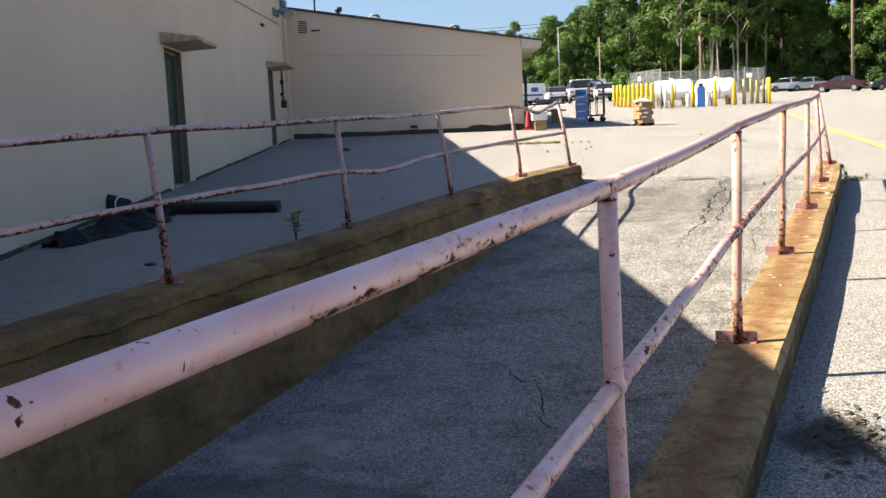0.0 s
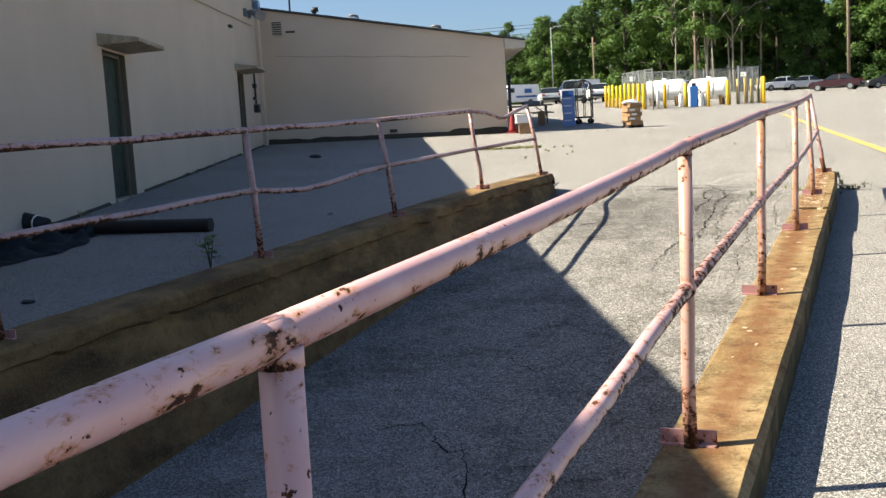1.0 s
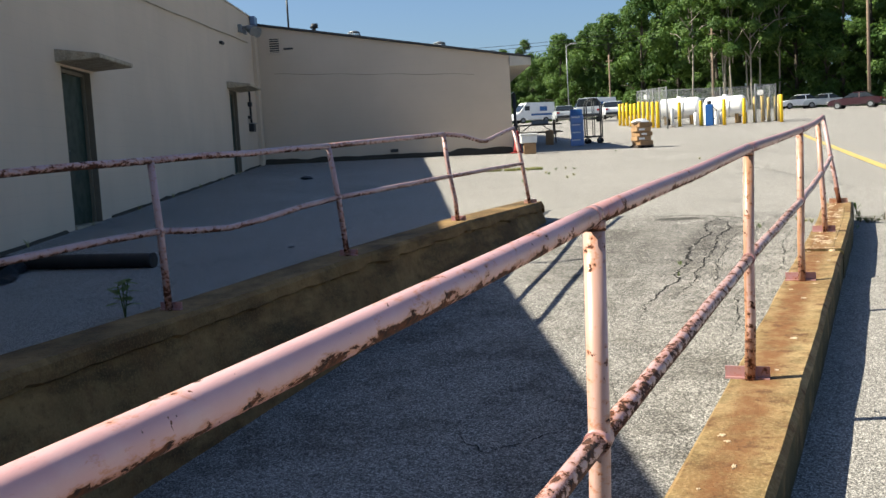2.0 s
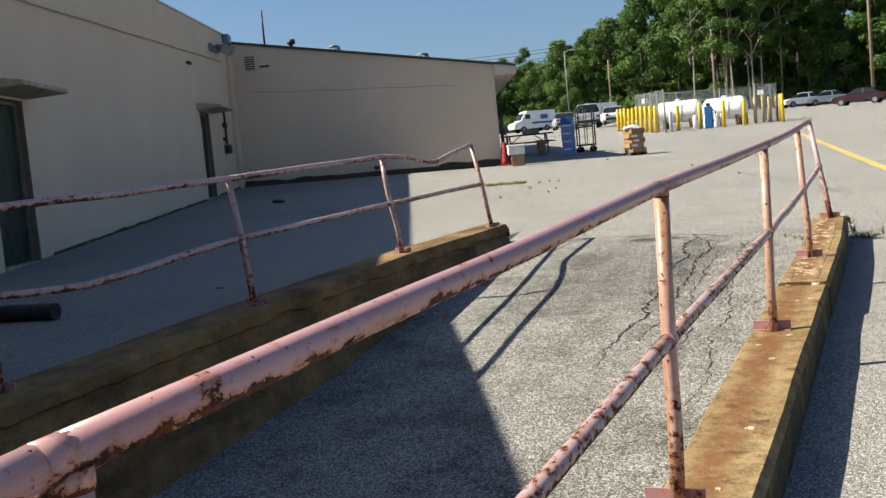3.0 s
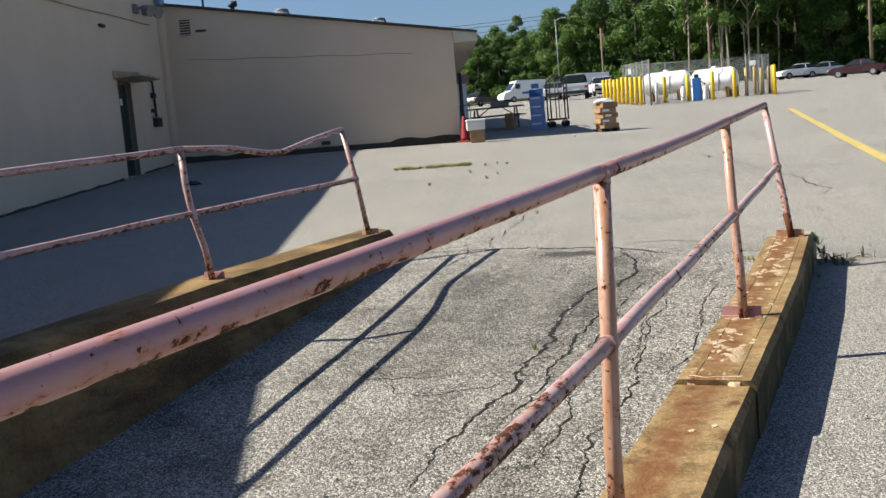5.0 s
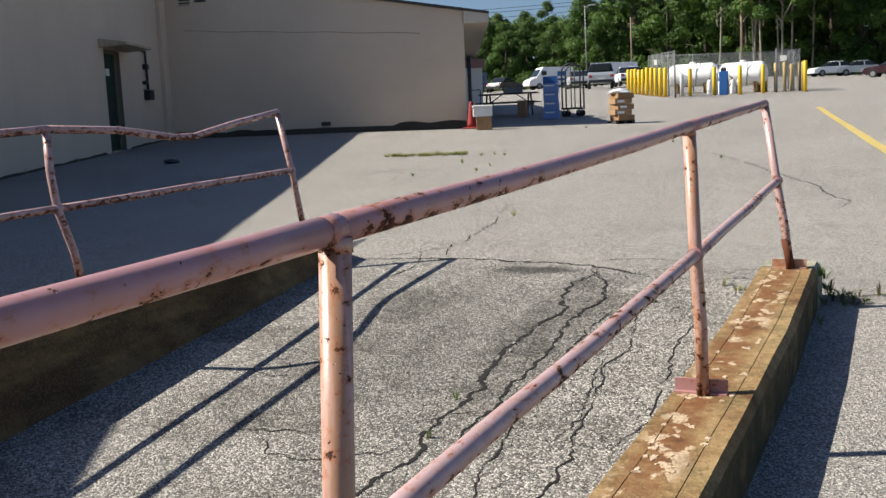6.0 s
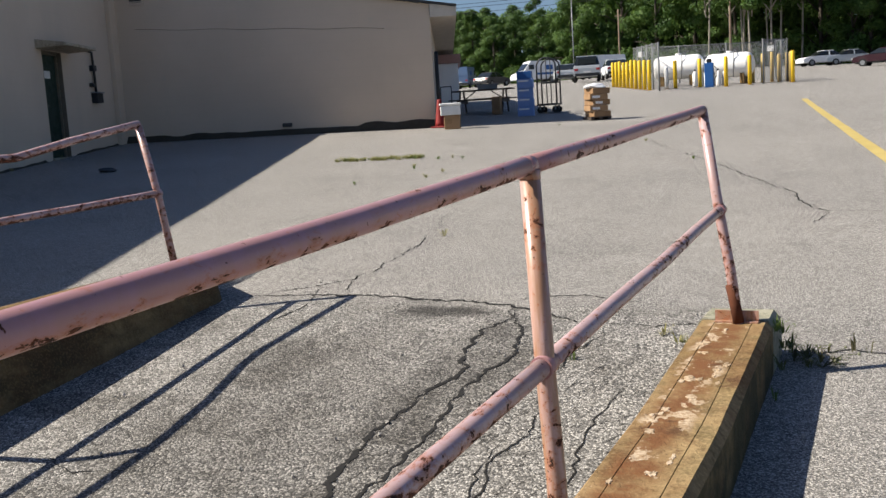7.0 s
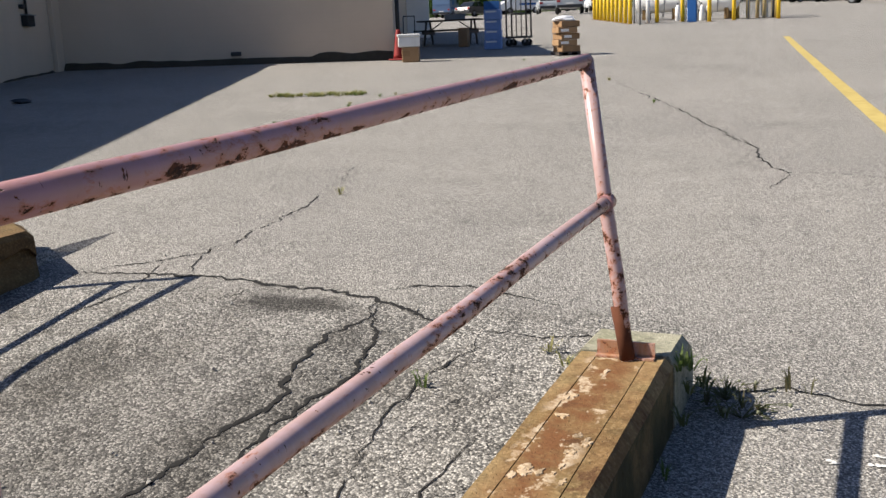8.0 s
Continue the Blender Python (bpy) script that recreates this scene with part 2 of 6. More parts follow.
def pink_material(name, stain, hold, faded, mauve=(0.335, 0.175, 0.19), worst=0.0):
    """Old pink paint over steel pipe, flaking to rust; stain: how far rust water has tanned it; hold: how well the paint sticks; faded: how mauve it has gone up the ramp."""
    n = Nodes(name, 0.42, spec=0.5)
    tone = n.noise(5, 5)
    along = n.mapped((1, 0.5, 1))
    chip = n.noise(46, 7, 0.72, along, 0.2)
    patch = n.noise(4.2, 5, 0.7, along)
    small = n.noise(95, 4, 0.6)
    paint = n.mix(n.ramp(tone, 0.3, 0.7), (0.78, 0.50, 0.485), (0.68, 0.385, 0.37))
    paint = n.mix(n.ramp(n.noise(14, 4), 0.5, 0.75, 0, 0.5), paint, (0.80, 0.60, 0.58))
    # near end starts paler: brightness for its shaded stretch painted in, beside the fading
    old = n.ramp(n.axis(1), 1.0, 6.0, 0.0, faded)
    paint = n.mix(old, paint, mauve)
    # drips hang on a pipe's lower side, and the paint has let go there first
    nz = n.node("ShaderNodeSeparateXYZ")
    n.link(n.node("ShaderNodeNewGeometry").outputs["Normal"], nz.inputs[0])
    low = n.ramp(nz.outputs[2], -0.8, 0.3, 0.13, 0.0)
    low = n.math('MULTIPLY', low, n.math('MULTIPLY', n.ramp(n.axis(1), 2.2, 3.2, 0.8, 1.45), n.ramp(n.axis(1), 5.0, 7.5, 1.0, 0.65)))
    streak = n.noise(1.0, 5, 0.65, n.mapped((26, 26, 2.2)))
    paint = n.mix(n.math('MULTIPLY', n.ramp(streak, 0.36, 0.60, 0, stain), n.ramp(n.axis(1), 2.6, 6.0, 0.15, 1.0)), paint, (0.32, 0.165, 0.068))
    bias = n.math('ADD', chip, n.math('MULTIPLY', n.math('SUBTRACT', patch, 0.5), 0.5))
    bias = n.math('ADD', bias, n.math('ADD', low, n.ramp(n.axis(1), 2.5, 4.5, -0.01, 0.008)))
    if worst:
        bias = n.math('ADD', bias, n.math('MULTIPLY', n.ramp(n.axis(1), 3.2, 4.4, 0, worst), n.ramp(n.axis(1), 6.6, 7.8, 1, 0)))
    flake = n.ramp(bias, hold, hold + 0.02)
    halo = n.ramp(bias, hold - 0.10, hold, 0, 0.7)
    specks = n.math('MAXIMUM', n.ramp(n.noise(60, 3, 0.6), 0.68, 0.71), n.ramp(n.noise(1.0, 4, 0.6, n.mapped((38, 120, 38))), 0.69, 0.71))
    rust = n.mix(n.ramp(small, 0.35, 0.65), (0.115, 0.034, 0.010), (0.018, 0.007, 0.004))
    c = n.mix(halo, paint, n.mix(old, (0.55, 0.215, 0.075), (0.32, 0.105, 0.045)))
    worn = n.math('MAXIMUM', flake, specks)
    c = n.mix(worn, c, rust)
    b = n.bump(n.math('SUBTRACT', n.math('MULTIPLY', small, 0.25), worn), 0.6, 0.002)
    return n.done(c, b, n.ramp(worn, 0, 1, 0.34, 0.92))


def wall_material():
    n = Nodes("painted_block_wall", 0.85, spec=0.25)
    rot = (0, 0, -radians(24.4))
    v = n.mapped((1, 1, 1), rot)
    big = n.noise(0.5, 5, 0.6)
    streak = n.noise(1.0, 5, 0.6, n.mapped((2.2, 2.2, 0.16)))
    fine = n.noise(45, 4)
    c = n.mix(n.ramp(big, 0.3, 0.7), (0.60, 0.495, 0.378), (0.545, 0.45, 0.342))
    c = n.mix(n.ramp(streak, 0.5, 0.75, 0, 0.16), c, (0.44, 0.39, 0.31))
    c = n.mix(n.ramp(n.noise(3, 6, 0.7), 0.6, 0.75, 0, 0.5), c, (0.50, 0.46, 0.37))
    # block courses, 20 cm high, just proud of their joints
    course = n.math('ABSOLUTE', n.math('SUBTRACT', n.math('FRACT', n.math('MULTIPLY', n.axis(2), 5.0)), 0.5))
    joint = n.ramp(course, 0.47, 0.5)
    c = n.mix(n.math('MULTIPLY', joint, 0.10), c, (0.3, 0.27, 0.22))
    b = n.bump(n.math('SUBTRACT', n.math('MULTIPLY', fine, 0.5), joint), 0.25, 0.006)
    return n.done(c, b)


def foliage_material(name, a, b, c):
    n = Nodes(name, 0.55, spec=0.3)
    geo = n.node("ShaderNodeNewGeometry").outputs["Random Per Island"]
    col = n.mix(geo, a, b)
    col = n.mix(n.ramp(n.noise(0.25, 4), 0.4, 0.65), col, c)
    col = n.mix(n.math('MULTIPLY', n.random(), 0.35), col, tuple(v * 0.6 for v in a))
    n.b.inputs["Subsurface Weight"].default_value = 0.0
    n.done(col)
    out = n.t.nodes["Material Output"]
    tr = n.node("ShaderNodeBsdfTranslucent")
    n.link(n.mix(0.5, col, (0.14, 0.20, 0.035)), tr.inputs["Color"])
    mx = n.node("ShaderNodeMixShader")
    mx.inputs[0].default_value = 0.36
    n.link(n.b.outputs[0], mx.inputs[1])
    n.link(tr.outputs[0], mx.inputs[2])
    n.link(mx.outputs[0], out.inputs["Surface"])
    return n.mat


def mesh_fence_material():
    """Chain-link wire: thin steel on clear gaps."""
    n = Nodes("chain_link", 0.5, 0.6)
    uvx = n.mapped((1, 1, 1), (0, 0, 0))
    sep = n.node("ShaderNodeSeparateXYZ")
    n.link(uvx, sep.inputs[0])
    h = n.math('ADD', sep.outputs[0], n.math('MULTIPLY', sep.outputs[1], 0.6))
    p = n.math('FRACT', n.math('MULTIPLY', n.math('ADD', h, sep.outputs[2]), 16))
    q = n.math('FRACT', n.math('MULTIPLY', n.math('SUBTRACT', h, sep.outputs[2]), 16))
    wire = n.math('MAXIMUM', n.ramp(p, 0.14, 0.16, 1, 0), n.ramp(q, 0.14, 0.16, 1, 0))
    n.set(n.b.inputs["Alpha"], n.math('MULTIPLY', wire, 1.0))
    return n.done((0.30, 0.31, 0.31))


ASPHALT = asphalt_material()
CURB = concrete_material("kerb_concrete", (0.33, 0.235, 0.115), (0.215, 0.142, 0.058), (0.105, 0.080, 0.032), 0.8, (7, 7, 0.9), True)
ENDBLOCK = concrete_material("grey_green_concrete", (0.34, 0.32, 0.24), (0.25, 0.24, 0.17), (0.17, 0.17, 0.10))
RETAIN = concrete_material("retaining_wall_concrete", (0.275, 0.180, 0.076), (0.135, 0.087, 0.035), (0.016, 0.015, 0.009), 0.2, (2.5, 1.4, 5), speckle=0.6)
PALE = concrete_material("pale_mortar", (0.56, 0.45, 0.33), (0.46, 0.34, 0.21), (0.30, 0.21, 0.12))
PINK = pink_material("flaking_pink_paint", 0.2, 0.645, 0.9)
POST = pink_material("rust_stained_pink_paint", 0.8, 0.64, 0.75, (0.42, 0.285, 0.25))
CRUSTY = pink_material("crusted_pink_paint", 0.25, 0.615, 0.9, (0.41, 0.30, 0.315))
MIDRAIL = pink_material("rust_eaten_pink_paint", 0.25, 0.61, 0.9, (0.41, 0.30, 0.315), 0.075)
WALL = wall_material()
CANOPY = concrete_material("canopy_concrete", (0.46, 0.40, 0.30), (0.36, 0.30, 0.21), (0.22, 0.18, 0.12))
GREEN = simple("dark_green_door_paint", (0.007, 0.026, 0.017), 0.5)
FRAME = simple("door_frame_paint", (0.17, 0.145, 0.105), 0.6)
ROOF = simple("dark_roof_edge", (0.06, 0.058, 0.055), 0.8)
FASCIA = simple("fascia_paint", (0.55, 0.50, 0.42), 0.7)
SOFFIT = simple("soffit_boards", (0.30, 0.24, 0.18), 0.8)
BLACK = simple("black_plastic", (0.012, 0.012, 0.013), 0.5)
TARP = simple("dark_tarp", (0.025, 0.030, 0.035), 0.6)
STEEL = simple("galvanised_steel", (0.24, 0.25, 0.26), 0.5, 0.6)
DARKSTEEL = simple("dark_painted_steel", (0.03, 0.032, 0.035), 0.5, 0.3)
CARD = simple("cardboard", (0.33, 0.205, 0.105), 0.85, 0, 0.35)
CARD_DARK = simple("brown_cardboard_shade", (0.28, 0.17, 0.085), 0.85, 0, 0.35)
WHITE = simple("white_plastic", (0.78, 0.77, 0.74), 0.4)
FILM = simple("clear_wrap", (0.70, 0.70, 0.72), 0.25)
BLUEBOX = simple("blue_white_carton", (0.20, 0.30, 0.56), 0.6)
BLUE = simple("blue_cabinet_paint", (0.02, 0.10, 0.32), 0.45)
RED = simple("red_plastic", (0.24, 0.014, 0.012), 0.6)
YELLOW = simple("yellow_bollard_paint", (0.80, 0.52, 0.01), 0.5)
TAN = simple("faded_yellow_paint", (0.55, 0.40, 0.14), 0.65)
TANK = simple("white_tank_paint", (0.85, 0.84, 0.82), 0.4, 0, 0.15, 1.5)
WOODPOLE = simple("weathered_pole_wood", (0.21, 0.155, 0.11), 0.9, 0, 0.5, 3)
TABLEWOOD = simple("dark_table_boards", (0.07, 0.055, 0.045), 0.8)
BARK = simple("tree_bark", (0.07, 0.058, 0.045), 0.95, 0, 0.5, 2)
PALEBARK = simple("pale_birch_bark", (0.26, 0.235, 0.19), 0.9, 0, 0.5, 2)
LEAF = foliage_material("leaves", (0.050, 0.115, 0.020), (0.130, 0.205, 0.038), (0.040, 0.090, 0.016))
WEED = foliage_material("weed_leaves", (0.10, 0.17, 0.04), (0.17, 0.20, 0.06), (0.12, 0.16, 0.05))
DRYWEED = foliage_material("dry_weed", (0.36, 0.32, 0.13), (0.25, 0.26, 0.09), (0.34, 0.29, 0.12))
SCRUB = foliage_material("dull_scrub", (0.10, 0.12, 0.045), (0.15, 0.13, 0.06), (0.09, 0.10, 0.04))
SEEDHEAD = foliage_material("pale_seed_head", (0.34, 0.33, 0.22), (0.27, 0.29, 0.18), (0.30, 0.30, 0.20))
GRAVEL = simple("grey_gravel", (0.36, 0.34, 0.31), 0.9)
DIRT = simple("wall_foot_dirt", (0.050, 0.043, 0.030), 0.95, 0, 0.5, 8)
DEADWEED = foliage_material("dead_weed", (0.10, 0.085, 0.05), (0.14, 0.11, 0.06), (0.08, 0.07, 0.045))
RUST = simple("bare_rust", (0.105, 0.034, 0.014), 0.92, 0, 0.6, 30)
CRACKFILL = simple("crack_dirt", (0.011, 0.010, 0.009), 0.95, 0, 0.4, 20)
ROADPAINT = simple("yellow_road_paint", (0.47, 0.36, 0.11), 0.85, 0, 0.55, 5)
WHITEPAINT = simple("worn_white_paint", (0.75, 0.74, 0.70), 0.7, 0, 0.3, 12)
RUBBER = simple("tyre_rubber", (0.02, 0.02, 0.02), 0.85)
CARGLASS = simple("dark_car_glass", (0.015, 0.018, 0.02), 0.08, 0, 0.05, 2, 0.6)
CARWHITE = simple("white_car_paint", (0.75, 0.76, 0.77), 0.25, 0, 0.05, 2, 0.6)
CARSILVER = simple("silver_car_paint", (0.50, 0.52, 0.53), 0.3, 0.4, 0.05, 2, 0.6)
CARRED = simple("dark_red_car_paint", (0.026, 0.003, 0.006), 0.3, 0, 0.05, 2, 0.6)
CARBLUE = simple("blue_car_paint", (0.10, 0.16, 0.28), 0.3, 0, 0.05, 2, 0.6)
CARDARK = simple("dark_car_paint", (0.03, 0.03, 0.035), 0.3, 0, 0.05, 2, 0.6)
LAMPRED = simple("tail_light", (0.35, 0.02, 0.02), 0.3)
WIRE = mesh_fence_material()
FENCE = simple("fence_steel", (0.14, 0.145, 0.15), 0.6)


# ---- geometry helpers ----
def ob_of(name, bm, mat, smooth=False):
    me = bpy.data.meshes.new(name)
    bmesh.ops.recalc_face_normals(bm, faces=bm.faces)
    bm.to_mesh(me)
    bm.free()
    for m in (mat if isinstance(mat, (list, tuple)) else [mat]):
        me.materials.append(m)
    if smooth:
        for p in me.polygons:
            p.use_smooth = True
    return new(name, me)


def part(name, bm, mat, parent, label="", smooth=False):
    ob = ob_of(name, bm, mat, smooth)
    ob.parent = parent
    if label:
        ob["label"] = label
    return ob


def thing(name, label, category, group="", m=None, kind=""):
    e = new(name)
    e.empty_display_size = 0.2
    if m is not None:
        e.matrix_world = m
    return tagged(e, label, category, group, kind)


def add_hex(bm, pts):
    """A box from eight corners: four below, four above, in the same turn."""
    v = [bm.verts.new(p) for p in pts]
    for f in ((3, 2, 1, 0), (4, 5, 6, 7), (0, 1, 5, 4), (1, 2, 6, 5), (2, 3, 7, 6), (3, 0, 4, 7)):
        bm.faces.new([v[i] for i in f])
    return v


def add_box(bm, x0, y0, z0, x1, y1, z1):
    return add_hex(bm, [(x0, y0, z0), (x1, y0, z0), (x1, y1, z0), (x0, y1, z0),
                        (x0, y0, z1), (x1, y0, z1), (x1, y1, z1), (x0, y1, z1)])


def box(x0, y0, z0, x1, y1, z1, bevel=0.0, seg=1):
    bm = bmesh.new()
    add_box(bm, x0, y0, z0, x1, y1, z1)
    if bevel:
        bmesh.ops.bevel(bm, geom=bm.edges[:], offset=bevel, segments=seg, affect='EDGES', profile=0.6)
    return bm


def add_tube(bm, pts, r, sides=12, cap=True):
    """A round bar along a line of points; r may be one radius or one for each point."""
    pts = [Vector(p) for p in pts]
    rs = r if isinstance(r, (list, tuple)) else [r] * len(pts)
    rings = []
    ref = None
    for i, p in enumerate(pts):
        d = (pts[min(i + 1, len(pts) - 1)] - pts[max(i - 1, 0)]).normalized()
        if ref is None:
            ref = d.orthogonal().normalized()
        ref = (ref - d * ref.dot(d)).normalized()
        s = d.cross(ref)
        rings.append([bm.verts.new(p + (ref * math.cos(a) + s * math.sin(a)) * rs[i])
                      for a in (2 * math.pi * k / sides for k in range(sides))])
    for a, b in zip(rings, rings[1:]):
        for k in range(sides):
            f = bm.faces.new((a[k], a[(k + 1) % sides], b[(k + 1) % sides], b[k]))
            f.smooth = True
    if cap:
        bm.faces.new(rings[0][::-1])
        bm.faces.new(rings[-1])


def tube(pts, r, sides=12, cap=True):
    bm = bmesh.new()
    add_tube(bm, pts, r, sides, cap)
    return bm


def add_lathe(bm, prof, sides=20, at=(0, 0, 0)):
    """Turns a profile of (radius, height) round z."""
    rings = [[bm.verts.new((at[0] + r * math.cos(2 * math.pi * k / sides), at[1] + r * math.sin(2 * math.pi * k / sides), at[2] + z))
              for k in range(sides)] for r, z in prof]
    for a, b in zip(rings, rings[1:]):
        for k in range(sides):
            f = bm.faces.new((a[k], a[(k + 1) % sides], b[(k + 1) % sides], b[k]))
            f.smooth = True
    bm.faces.new(rings[0][::-1])
    bm.faces.new(rings[-1])


def lathe(prof, sides=20):
    bm = bmesh.new()
    add_lathe(bm, prof, sides)
    return bm


# ---- levels of the ground ----
def ground_z(x, y):
    ym = min(max(y, -60), 35.0)
    return -0.529 + (-0.0160 - 0.00049 * ym) * min(max(x, -20.0), 30.0) + 0.0340 * ym + 0.034 * max(0.0, min(y, 200) - 35.0)


RAMP_Y = (-6.0, -3.0, 0.0, 3.0, 5.0, 7.0, 9.0, 10.0, 11.0, 12.0, 13.0, 13.6, 14.1)
RAMP_Z = (-1.75, -1.6, -1.38, -1.12, -0.95, -0.77, -0.58, -0.47, -0.35, -0.23, -0.11, -0.045, 0.0)


def ramp_z(x, y):
    return min(ground_z(x, y), float(np.interp(y, RAMP_Y, RAMP_Z)))


def surface_z(x, y):
    return ramp_z(x, y) if -3.6 < x < -0.33 and -6 < y < 14.1 else ground_z(x, y)


def kerb_top_r(y):
    return float(np.interp(y, (-8, 2.5, 4.2, 8.4, 10.55, 12.62, 13.0), (-0.74, -0.28, -0.205, -0.025, 0.038, 0.118, 0.112)))


def kerb_top_l(y):
    return float(np.interp(y, (-8, 4.7, 7.0, 9.0, 11.24, 13.9), (-0.55, -0.10, -0.02, 0.07, 0.15, 0.19)))


def kerb_mid_r(y):
    return float(np.interp(y, (-8, 2.5, 6.65, 9.6, 11.5, 13.0), (-0.50, -0.405, -0.325, -0.287, -0.264, -0.284)))


# ---- ground: one sheet with the ramp sunk into it ----
def build_ground():
    xs = [-420, -250, -150, -90, -60, -40, -30, -24, -19, -15, -12, -10, -8.5, -7, -6, -5.2, -4.5, -3.9, -3.67, -3.62,
          -3.3, -3.0, -2.6, -2.2, -1.8, -1.4, -1.0, -0.7, -0.5, -0.36, -0.31, 0.0, 0.3, 0.7, 1.2, 2, 3, 4.5, 7, 11, 17, 26, 40, 60, 90, 150, 260, 420]
    ys = [-160, -90, -50, -30, -18, -11, -7.0, -6.05, -5.95] + [-5 + 0.5 * k for k in range(36)] + \
         [13.2, 13.4, 13.6, 13.8, 14.0, 14.3, 14.8, 15.5] + [16.5, 18, 20, 22, 24, 26, 28, 30, 32, 35, 38, 42, 47, 53, 60, 68, 78, 90, 105, 125, 150, 180, 230, 320, 460]
    ys = sorted(set(ys))
    bm = bmesh.new()
    grid = []
    for y in ys:
        row = []
        for x in xs:
            z = ramp_z(x, y) if -3.64 < x < -0.33 and -6 < y < 14.1 else ground_z(x, y)
            if -15 < x < 8 and -5 < y < 40:
                z += 0.012 * noise.noise(Vector((x * 0.6, y * 0.6, 0)))
            row.append(bm.verts.new((x, y, z)))
        grid.append(row)
    for a, b in zip(grid, grid[1:]):
        for k in range(len(xs) - 1):
            f = bm.faces.new((a[k], a[k + 1], b[k + 1], b[k]))
            f.smooth = False
    return tagged(ob_of("ground", bm, ASPHALT), "worn grey asphalt yard with a sunken ramp", "ground", kind="structure")


build_ground()


def kerb_sheet(name, ys, left, right, top, foot, mat, grooves=True, batter=0.0, seed=0, lip=False, skew=0.0):
    """A concrete kerb: a worn profile carried along y."""
    bm = bmesh.new()
    rings = []
    for i, y in enumerate(ys):
        l, r, t, f = left(y), right(y), top(y), foot(y)
        w = r - l
        j = lambda k, a=0.006: a * noise.noise(Vector((k * 3.1 + seed, y * 2.3, seed)))
        t2 = t
        prof = [(l + j(1), f), (l + j(2), t2 - 0.02), (l + 0.016 + j(3), t2)]
        if grooves:
            prof += [(l + 0.24 * w + j(3, 0.004), t2), (l + 0.24 * w + 0.0015 + j(3, 0.004), t2 - 0.003), (l + 0.24 * w + 0.003 + j(3, 0.004), t2),
                     (l + 0.5 * w, t2), (l + 0.74 * w + j(5, 0.004), t2), (l + 0.74 * w + 0.0015 + j(5, 0.004), t2 - 0.003), (l + 0.74 * w + 0.003 + j(5, 0.004), t2)]
        else:
            prof += [(l + 0.35 * w, t2), (l + 0.7 * w, t2)]
        prof += [(r - 0.020 + j(6, 0.006), t2), (r + j(7, 0.004), t2 - 0.026 + j(8, 0.005))]
        if lip:
            q = t2 - 0.095 + 0.035 * noise.noise(Vector((seed, y * 3.1, 2))) + 0.02 * noise.noise(Vector((seed, y * 11, 4)))
            prof += [(r + 0.004, q), (r - 0.030 + 0.012 * noise.noise(Vector((7, y * 5, seed))), q - 0.018)]
        prof += [(r + batter + j(1), f)]
        slant = skew * max(0.0, 1 - (ys[-1] - y) / 0.6)
        rings.append([bm.verts.new((x, y - slant * (x - l) / w, z)) for x, z in prof])
    for a, b in zip(rings, rings[1:]):
        for k in range(len(a) - 1):
            bm.faces.new((a[k], a[k + 1], b[k + 1], b[k]))
    bm.faces.new(rings[0])
    bm.faces.new(rings[-1][::-1])
    return ob_of(name, bm, mat)


def span(a, b, n):
    return [a + (b - a) * k / n for k in range(n + 1)]


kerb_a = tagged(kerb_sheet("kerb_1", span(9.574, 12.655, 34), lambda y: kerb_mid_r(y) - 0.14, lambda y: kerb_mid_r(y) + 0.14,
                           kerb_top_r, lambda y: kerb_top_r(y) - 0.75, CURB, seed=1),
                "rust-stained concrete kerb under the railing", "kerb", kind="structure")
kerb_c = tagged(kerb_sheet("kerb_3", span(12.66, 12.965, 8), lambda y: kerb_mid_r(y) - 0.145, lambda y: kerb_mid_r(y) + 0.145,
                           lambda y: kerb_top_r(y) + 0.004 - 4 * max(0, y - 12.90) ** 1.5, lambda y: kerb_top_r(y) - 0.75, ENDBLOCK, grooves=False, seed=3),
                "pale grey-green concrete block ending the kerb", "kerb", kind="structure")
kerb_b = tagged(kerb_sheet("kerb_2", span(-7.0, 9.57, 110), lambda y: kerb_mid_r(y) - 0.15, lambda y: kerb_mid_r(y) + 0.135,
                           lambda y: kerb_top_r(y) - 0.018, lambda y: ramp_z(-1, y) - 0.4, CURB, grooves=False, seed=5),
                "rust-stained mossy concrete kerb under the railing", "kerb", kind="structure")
wall_l = tagged(kerb_sheet("retaining_wall", span(-7.0, 13.86, 260), lambda y: -3.86, lambda y: -3.50,
                           lambda y: kerb_top_l(y) - 6 * max(0, y - 13.78) ** 2, lambda y: ramp_z(-2, y) - 0.3, RETAIN, grooves=False, batter=0.17, seed=9, lip=True, skew=0.26),
                "mossy weathered concrete retaining wall along the sunken ramp", "wall", kind="structure")


# ---- railings ----
PIPE = 0.0215
TOP_PIPE = 0.0194


def wavy(a, b, n, amp, seed, sag=0.0):
    a, b = Vector(a), Vector(b)
    out = []
    for k in range(n + 1):
        f = k / n
        w = amp * math.sin(math.pi * f)
        p = a.lerp(b, f)
        p.z -= sag * math.sin(math.pi * f)
        out.append(p + Vector((noise.noise(Vector((f * 3 + seed, seed, 0))), 0, noise.noise(Vector((seed, f * 3, 5.0))))) * w)
    return out


def base_plate(parent, x, y, z, w=0.165):
    """A short angle iron across the kerb behind the post's foot."""
    bm = bmesh.new()
    add_box(bm, x - w / 2, y + 0.018, z, x + w / 2, y + 0.026, z + 0.046)
    add_box(bm, x - w / 2, y + 0.0, z, x + w / 2, y + 0.018, z + 0.006)
    part("base_plate", bm, POST if y > 12 else PINK, parent)


